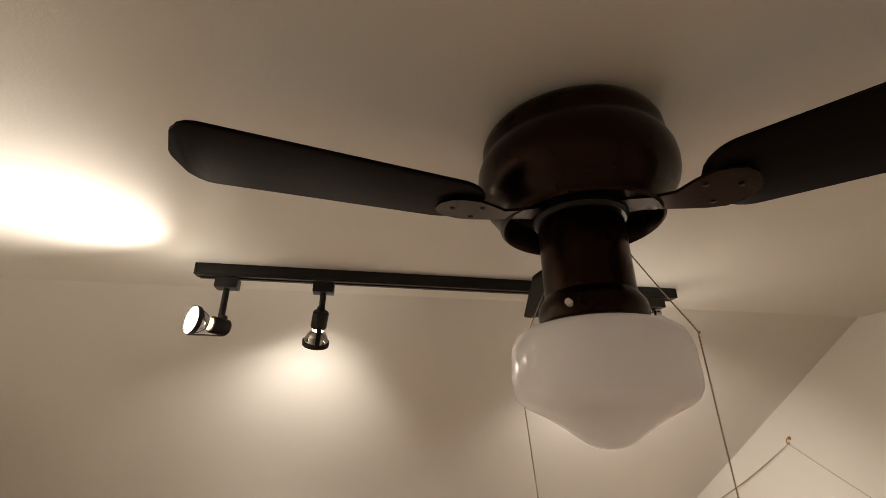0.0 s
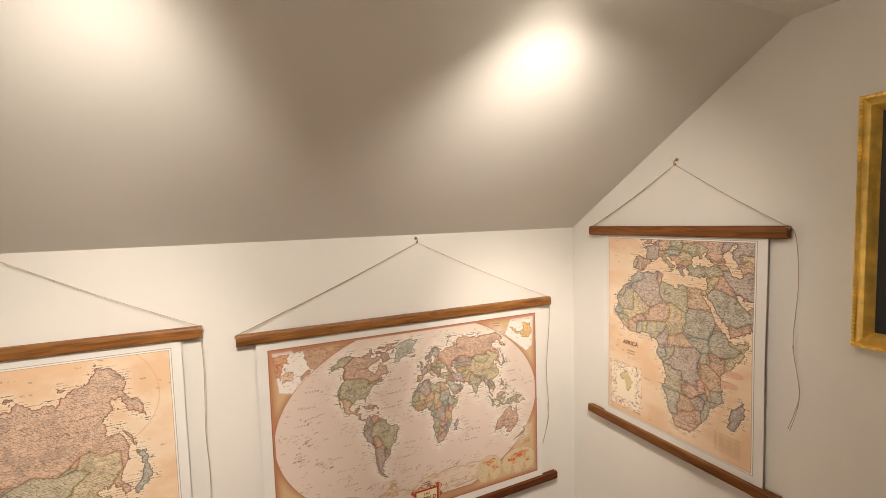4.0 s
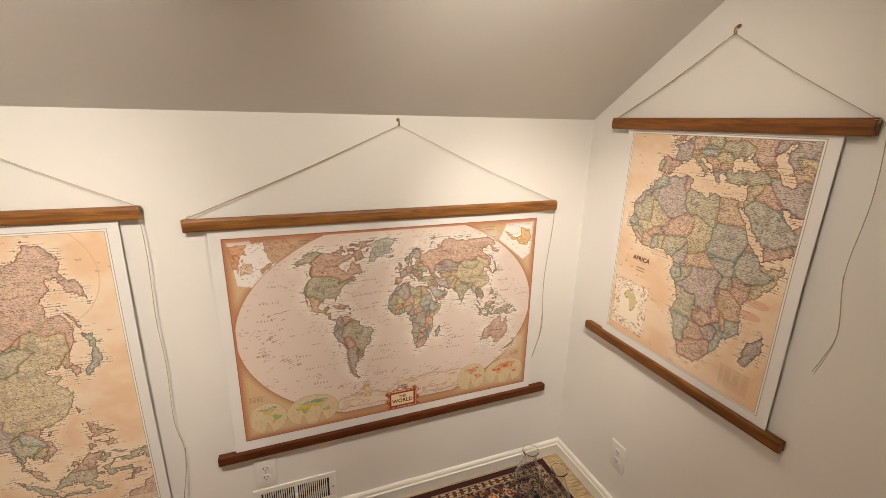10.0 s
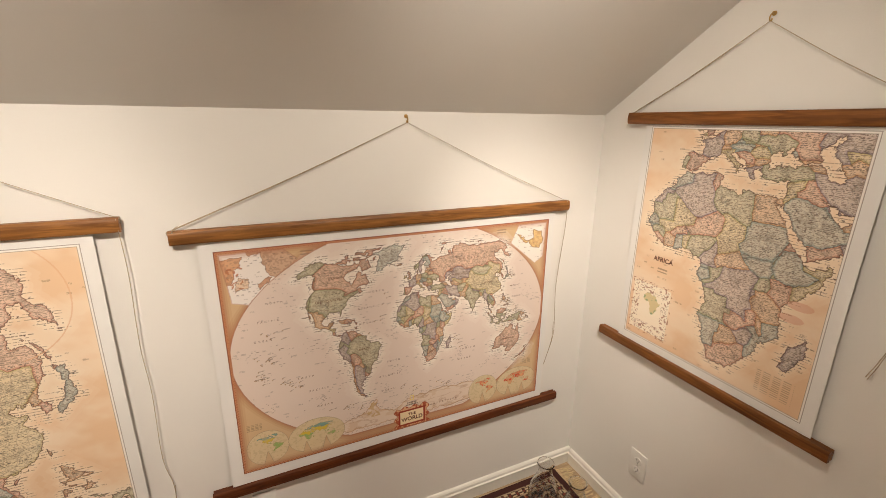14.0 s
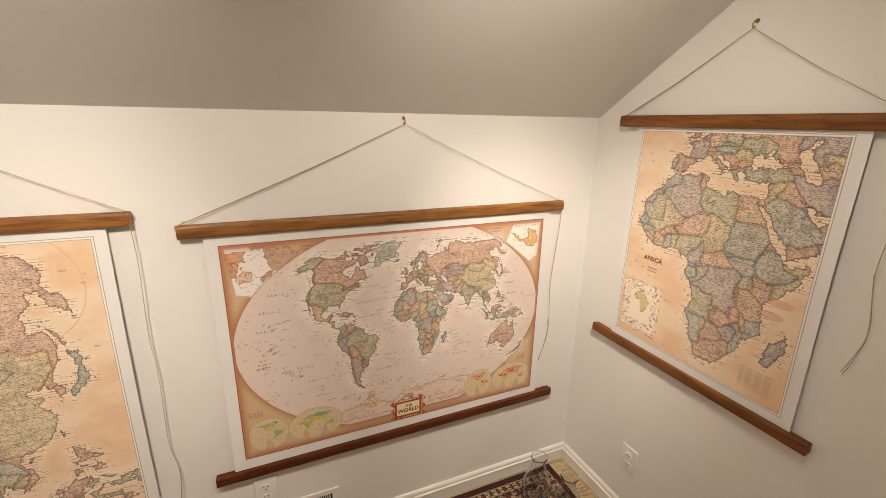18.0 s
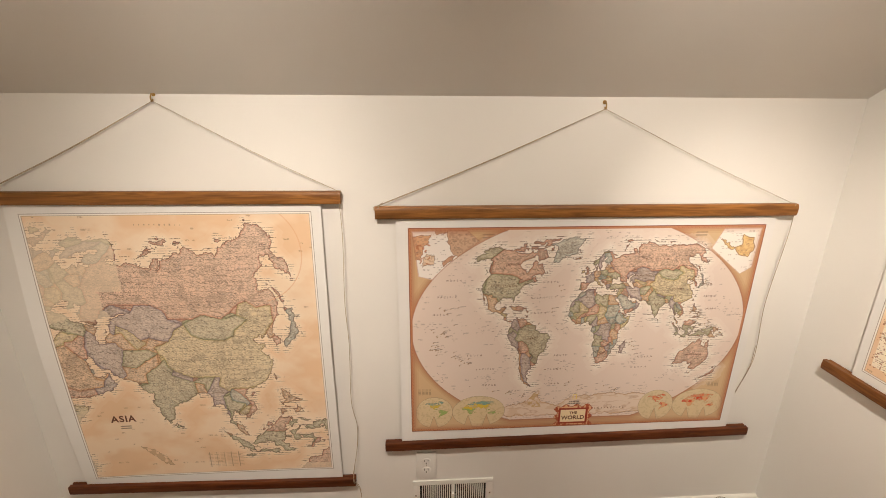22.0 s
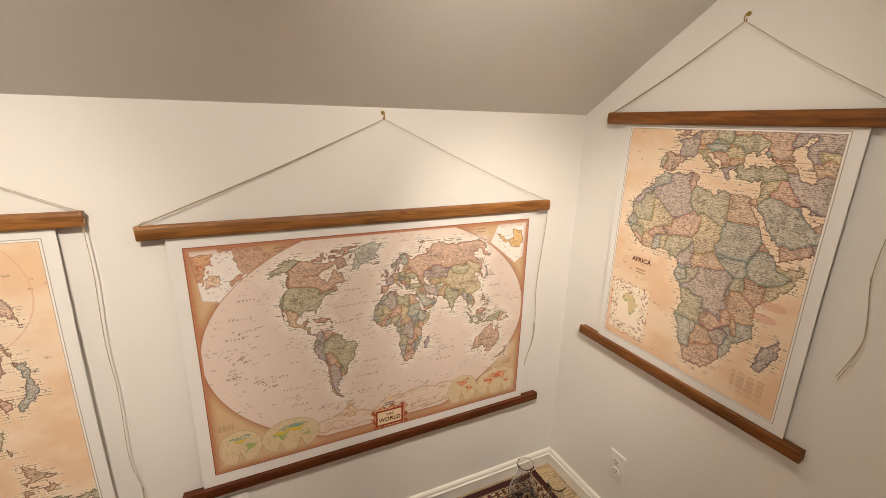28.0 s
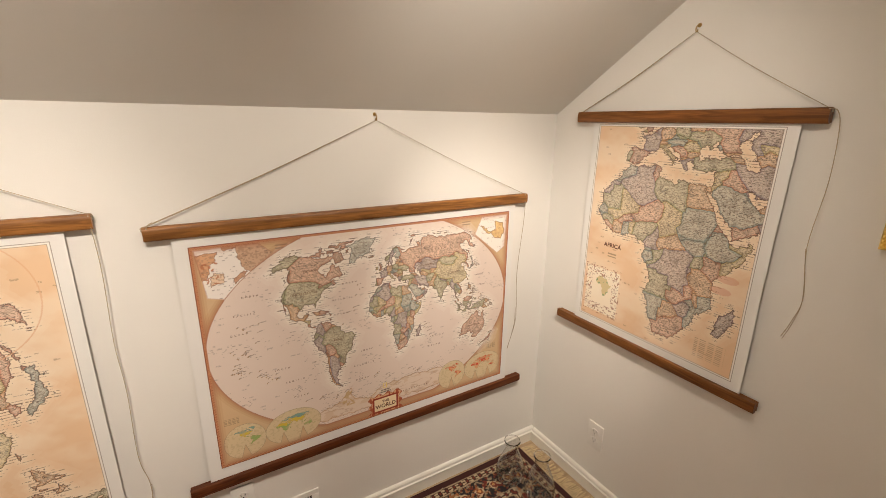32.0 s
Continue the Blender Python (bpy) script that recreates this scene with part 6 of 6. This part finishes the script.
spotlight(-0.166, (-0.201, 0.985, 2.057), (-0.69, -0.70, 0.04), 0.3, ((-0.69, -0.70, 0.04), 124, 22), ((-0.83, -0.30, -0.60), 110, 22))
spotlight(0.020, (0.012, 1.062, 2.034), (-0.12, 0.55, -0.83), 0.35, ((-0.154, 0.043, -0.987), 122, 46), ((-0.22, 0.80, -0.52), 98, 20), ((-0.20, 0.69, -0.68), 62, 28), ((-0.05, 0.95, -0.15), 72, 6.4))
spotlight(0.680, (0.690, 0.985, 2.035), (0.56, -0.70, -0.44), 0.5, ((-0.30, -0.60, -0.72), 115, 48), ((0.60, -0.68, -0.42), 95, 20))
spotlight(0.774, (0.795, 1.060, 2.042), (0.14, 0.55, -0.83), 0.6, ((0.294, 0.713, -0.636), 122, 30), ((0.345, 0.60, -0.725), 54, 60), ((0.18, 0.95, -0.06), 72, 4.4))


# ---- ceiling fan ----
fan = thing("ceiling_fan", "dark bronze hugger ceiling fan with an unlit schoolhouse globe", "ceiling fan", pose(FAN[0], FAN[1], 0))
# canopy ring, groove, bulge, then the open lower rim
HOUSE = [(0, CEIL), (0.088, CEIL), (0.0965, 2.173), (0.0995, 2.166), (0.1, 2.158), (0.0985, 2.151), (0.0988, 2.147), (0.103, 2.141), (0.1062, 2.132), (0.107, 2.122), (0.1062, 2.112), (0.1035, 2.103), (0.0985, 2.094), (0.0935, 2.087), (0.0885, 2.080), (0.0855, 2.073), (0.0845, 2.068), (0.0815, 2.066), (0.0795, 2.069), (0.0785, 2.082), (0.074, 2.096), (0.0, 2.098)]
part("housing", lathe(HOUSE, 96), M_BRONZE, fan)
part("flywheel", lathe([(0, 2.0975), (0.048, 2.0975), (0.050, 2.094), (0.050, 2.074), (0.047, 2.070), (0, 2.070)], 48), M_BLACK, fan)
for k in range(6):
    a = k * math.pi / 3 + 0.3
    part("motor_bolt", lathe([(0, 2.071), (0.0045, 2.071), (0.0045, 2.067), (0.003, 2.0655), (0, 2.0655)], 10, m=pose(0.060 * math.cos(a), 0.060 * math.sin(a), 0.0285)), M_STEEL, fan)
part("neck", lathe([(0, 2.0695), (0.043, 2.0695), (0.0445, 2.066), (0.0445, 1.990), (0.048, 1.985), (0.0515, 1.979), (0.0525, 1.971), (0.0515, 1.9635), (0.048, 1.9612), (0, 1.9612)], 48), M_BRONZE, fan, "bronze light-kit neck")
for k in range(3):
    a = 0.75 + k * 2 * math.pi / 3 + math.pi
    c, s = math.cos(a), math.sin(a)
    part("thumbscrew", lathe([(0, 0.016), (0.004, 0.016), (0.0055, 0.013), (0.0055, 0.009), (0.0025, 0.007), (0.0025, 0), (0, 0)], 14, m=pose(0.052 * c, 0.052 * s, 1.971) @ Euler((0, math.pi / 2, a)).to_matrix().to_4x4() @ Matrix.Scale(0.75, 4)), M_STEEL, fan)
globe = [(0.042, 1.976), (0.0425, 1.969), (0.047, 1.9668), (0.060, 1.9650), (0.0715, 1.9612), (0.0795, 1.9545), (0.0836, 1.9455), (0.0853, 1.935), (0.0856, 1.922), (0.0858, 1.909), (0.0844, 1.8995), (0.0802, 1.8915), (0.0725, 1.8855), (0.0625, 1.8808), (0.053, 1.8758), (0.044, 1.8703), (0.0355, 1.8643), (0.027, 1.8580), (0.019, 1.8528), (0.011, 1.8498), (0.005, 1.8487), (0, 1.8485)]
part("globe", lathe([(0.968 * r, 1.8505 + 0.93 * (z - 1.8485)) for r, z in globe], 72), M_OPAL, fan, "white opal glass schoolhouse shade")


def blade_mesh():
    n, bm = 40, bmesh.new()
    rows = []
    for k in range(n + 1):
        u = k / n
        x = 0.118 + 0.268 * u
        half = 0.046 + 0.014 * u
        if u > 0.9:
            half *= math.sqrt(max(1 - ((u - 0.9) / 0.1) ** 2, 0.01))
        if u < 0.14:
            half *= math.sqrt(max(1 - ((0.14 - u) / 0.14) ** 2, 0.02))
        ring = []
        for s, z in ((-1, 0.0015), (-0.94, 0.0028), (0.94, 0.0028), (1, 0.0015), (1, -0.0015), (0.94, -0.0028), (-0.94, -0.0028), (-1, -0.0015)):
            ring.append(bm.verts.new((x, s * half, z - 0.17 * s * half)))
        rows.append(ring)
    for p, q in zip(rows, rows[1:]):
        for i in range(8):
            bm.faces.new((p[i], p[(i + 1) % 8], q[(i + 1) % 8], q[i]))
    bm.faces.new(rows[0])
    bm.faces.new(rows[-1])
    return bm


def iron_mesh():
    """A flat arm that spreads into a rounded plate under the blade root."""
    bm = bmesh.new()
    rows = []
    for x, half, z in ((0.046, 0.016, 0.006), (0.06, 0.014, 0.003), (0.078, 0.012, -0.002), (0.098, 0.014, -0.0065), (0.115, 0.022, -0.0068), (0.13, 0.027, -0.0068), (0.145, 0.0255, -0.0068), (0.156, 0.019, -0.0068), (0.162, 0.008, -0.0068)):
        rows.append([bm.verts.new((x, s * half, z + dz - 0.17 * s * half * min(1, max(0, (x - 0.05) / 0.05)))) for s, dz in ((-1, 0.0015), (1, 0.0015), (1, -0.0015), (-1, -0.0015))])
    for p, q in zip(rows, rows[1:]):
        for i in range(4):
            bm.faces.new((p[i], p[(i + 1) % 4], q[(i + 1) % 4], q[i]))
    bm.faces.new(rows[0])
    bm.faces.new(rows[-1])
    return bm


for k in range(3):
    bl = part("blade", blade_mesh(), M_BLADE, fan, "dark wooden fan blade")
    bl.matrix_local = pose(0, 0, 2.072, 0, 0, -50 + 120 * k)
    iron = part("blade_iron", iron_mesh(), M_BRONZE, bl, "bronze blade bracket")
    for x, y in ((0.122, -0.014), (0.122, 0.014), (0.147, 0)):
        part("screw", lathe([(0, -0.0013), (0.0022, -0.001), (0.003, 0), (0, 0)], 10, m=pose(x, y, -0.0085 - 0.17 * y)), M_BRONZE, iron)


def pull_chain(points, knob):
    """A beaded chain that ends in a turned drop."""
    bm = bmesh.new()
    path = spline([Vector(p) - Vector((FAN[0], FAN[1], 0)) for p in points], 30)
    left = 0.0
    for a, b in zip(path, path[1:]):
        ln = (b - a).length
        while left < ln:
            c = a.lerp(b, left / ln)
            bmesh.ops.create_icosphere(bm, subdivisions=1, radius=0.00095, matrix=Matrix.Translation(c))
            left += 0.0030
        left -= ln
    tube(path, 0.0005, 4, bm)
    chain = part("pull_chain", bm, M_CHAIN, fan, "beaded dark bronze pull chain")
    prof = [(0, 0.017), (0.0016, 0.0167), (0.0021, 0.015), (0.0024, 0.012), (0.003, 0.008), (0.0038, 0.004), (0.0047, 0), (0.0056, -0.004), (0.0064, -0.008), (0.0068, -0.011), (0.0068, -0.0135), (0.0062, -0.0158), (0.005, -0.0173), (0.003, -0.0182), (0, -0.0185)]
    e = Vector(knob) - Vector((FAN[0], FAN[1], 0))
    part("knob", lathe([(r, 0.017 + 0.76 * (z - 0.017)) for r, z in prof], 48, m=Matrix.Translation(e)), M_KNOB, chain, "pale turned wooden pull")


pull_chain([(0.300, 0.560, 2.020), (0.286, 0.577, 1.982), (0.2705, 0.596, 1.940), (0.2705, 0.597, 1.932), (0.2745, 0.593, 1.87), (0.279, 0.588, 1.790)], (0.279, 0.588, 1.7745))
pull_chain([(0.3494, 0.4829, 2.020), (0.3605, 0.4650, 1.979), (0.3712, 0.4474, 1.941), (0.3716, 0.4470, 1.934), (0.379, 0.4545, 1.86), (0.388, 0.4635, 1.770)], (0.388, 0.4635, 1.7535))


# ---- carafes, rug and chair ----
def glass_carafe(x, y):
    t = thing("glass_carafe", "empty clear glass carafe with a flared rim on the rug", "carafe", pose(x, y, FLOOR + 0.0122), "carafes in the corner")
    wall = [(p[0], p[2]) for p in spline([(r, 0, z) for r, z in ((0.047, 0.0008), (0.0585, 0.018), (0.0612, 0.045), (0.0585, 0.07), (0.050, 0.10), (0.039, 0.128), (0.0298, 0.152), (0.0268, 0.168), (0.0270, 0.181), (0.0297, 0.192), (0.0328, 0.1985))], 4)]
    inner = []
    for k, (r, z) in enumerate(wall):
        (r0, z0), (r1, z1) = wall[max(k - 1, 0)], wall[min(k + 1, len(wall) - 1)]
        d = math.hypot(r1 - r0, z1 - z0)
        inner.append((r - 0.0013 * (z1 - z0) / d, z + 0.0013 * (r1 - r0) / d))
    bead = [(0.0331 + 0.0021 * math.cos(a), 0.2003 + 0.0021 * math.sin(a)) for a in (math.radians(-60 + 30 * k) for k in range(9))]
    part("body", lathe([(0, 0.0006), (0.040, 0)] + wall + bead + inner[:0:-1] + [(0.044, 0.0040), (0.030, 0.0032), (0, 0.0030)], 72), M_CARAFE, t)
    return t


glass_carafe(1.306, 1.905)
glass_carafe(1.354, 1.774)


def rug_print(w, h, cell):
    """A dark tribal carpet: maroon edge, beaded guard stripes, vine border and a field of small motifs. X runs in from the fringed end."""
    dark, red, cream, blue = srgb(58, 22, 20), srgb(112, 46, 34), srgb(196, 174, 140), srgb(38, 32, 34)
    X, Y, img = blank(w, h, cell, dark)
    X0, Y0 = X, Y
    X = X + 0.006 * (fbm(X0 / 0.02, Y0 / 0.02, 631, 2) - 0.5)
    Y = Y + 0.006 * (fbm(X0 / 0.02, Y0 / 0.02, 641, 2) - 0.5)
    d = np.minimum(np.minimum(X, w - X), np.minimum(Y, h - Y))
    s = np.where(np.minimum(X, w - X) < np.minimum(Y, h - Y), Y, X)
    for a, b in ((0.032, 0.064), (0.176, 0.204)):
        band = (d > a) & (d < b)
        over(img, band, srgb(60, 34, 28))
        over(img, band & ((s / 0.034) % 1 < 0.55) & (np.abs(np.abs(d - (a + b) / 2) - 0.0065) < 0.0038), cream, 0.85)
        over(img, band & (np.abs((s / 0.034) % 1 - 0.78) < 0.12) & (np.abs(d - (a + b) / 2) < 0.006), red)
        over(img, (np.abs(d - a) < 0.003) | (np.abs(d - b) < 0.003), cream, 0.6)
    vine = (d > 0.067) & (d < 0.173)
    over(img, vine, blue)
    c = 0.120 + 0.026 * np.sin(s / 0.024)
    over(img, vine & (np.abs(d - c) < 0.0045), cream, 0.9)
    flower = np.hypot(((s / 0.075 + 0.25) % 1 - 0.5) * 0.075, (d - 0.120) * 1.1)
    over(img, vine & (flower < 0.022), red)
    over(img, vine & (flower < 0.022) & (flower > 0.016), cream)
    over(img, vine & (flower < 0.008), srgb(206, 150, 90))
    fill = vine & (fbm(X / 0.013, Y / 0.013, 651, 2) > 0.66)
    over(img, fill, cream, 0.5)
    over(img, vine & (fbm(X / 0.012, Y / 0.012, 661, 2) > 0.66), red)
    over(img, vine & (fbm(X / 0.011, Y / 0.011, 671, 2) > 0.66), srgb(150, 96, 60))
    field = d > 0.207
    over(img, field, srgb(74, 26, 22))
    over(img, field & (fbm(X / 0.02, Y / 0.02, 601, 2) > 0.62), cream, 0.7)
    over(img, field & (fbm(X / 0.017, Y / 0.017, 611, 2) > 0.6), blue)
    over(img, field & (fbm(X / 0.014, Y / 0.014, 621, 2) > 0.66), srgb(190, 100, 60))
    img *= (0.85 + 0.3 * value_noise(X / 0.004, Y / 0.004, 77))[..., None]
    return img


RUG_W, RUG_H = 2.1, 1.35
rug = thing("rug", "dark red patterned wool rug with a fringed end", "rug", pose(1.470, 2.036, FLOOR))
rimg = rug_print(RUG_W, RUG_H, 0.0034)
pile = paper_grid("carpet_face", M_PILE, rug, rimg[:, ::-1], 0, 0, RUG_W, RUG_H, lambda x, z: 0.0112 + 0.0006 * np.sin(40 * x) * np.sin(33 * z))
pile.matrix_local = pose(-RUG_W, -RUG_H, 0, -90)
part("backing", boxes((-RUG_W, 0, -RUG_H, 0, 0.0005, 0.0100), bevel=0.003), material("rug_edge", (0.05, 0.012, 0.010), 0.95, var=0.2, var_scale=80), rug)
rs = random.Random(4)
fr = bmesh.new()
for k in range(300):
    y = -0.004 - (RUG_H - 0.008) * k / 299
    ln, sw = rs.uniform(0.055, 0.078), rs.uniform(-0.014, 0.014)
    tube([(-0.002, y, 0.006), (0.02, y + sw * 0.2, 0.004 + rs.uniform(0, 0.004)), (0.045, y + sw * 0.7, 0.0025 + rs.uniform(0, 0.003)), (ln, y + sw, 0.0022)], 0.0016, 5, fr)
tagged(part("fringe", fr, M_FRINGE, rug, "knotted yellowish cotton fringe"), kind="stuff")

stool = thing("round_stool", "round wooden stool with a dark rim and honey-brown seat", "stool", pose(-0.715, 1.535, FLOOR))
SZ, SR = 0.418, 0.182
part("seat", lathe([(0, SZ - 0.03), (SR - 0.012, SZ - 0.03), (SR - 0.006, SZ - 0.012), (SR - 0.008, SZ - 0.002), (SR - 0.05, SZ - 0.010), (0, SZ - 0.012)], 64), M_CHAIR, stool)
part("rim", lathe([(SR - 0.007, SZ - 0.034), (SR, SZ - 0.032), (SR + 0.003, SZ - 0.016), (SR, SZ - 0.001), (SR - 0.006, SZ + 0.001), (SR - 0.009, SZ - 0.003)], 64), M_CHAIR_EDGE, stool, "dark varnished rim")
part("seat_pad", lathe([(0, SZ + 0.004), (0.07, SZ + 0.003), (0.105, SZ - 0.001), (0.115, SZ - 0.0085), (0, SZ - 0.0085)], 48), M_CHAIR_EDGE, stool, "dark seat pad")
for k in range(4):
    a = math.pi / 4 + k * math.pi / 2
    c, sn = math.cos(a), math.sin(a)
    part("leg", lathe([(0, 0), (0.011, 0), (0.013, 0.02), (0.017, 0.2), (0.014, 0.22), (0.018, 0.24), (0.014, SZ - 0.03), (0, SZ - 0.03)], 16, m=pose(0.125 * c, 0.125 * sn, 0)), M_CHAIR_EDGE, stool)
    a2 = a + math.pi / 2
    part("stretcher", tube([(0.125 * c, 0.125 * sn, 0.14), (0.125 * math.cos(a2), 0.125 * math.sin(a2), 0.14)], 0.007, 10), M_CHAIR_EDGE, stool)
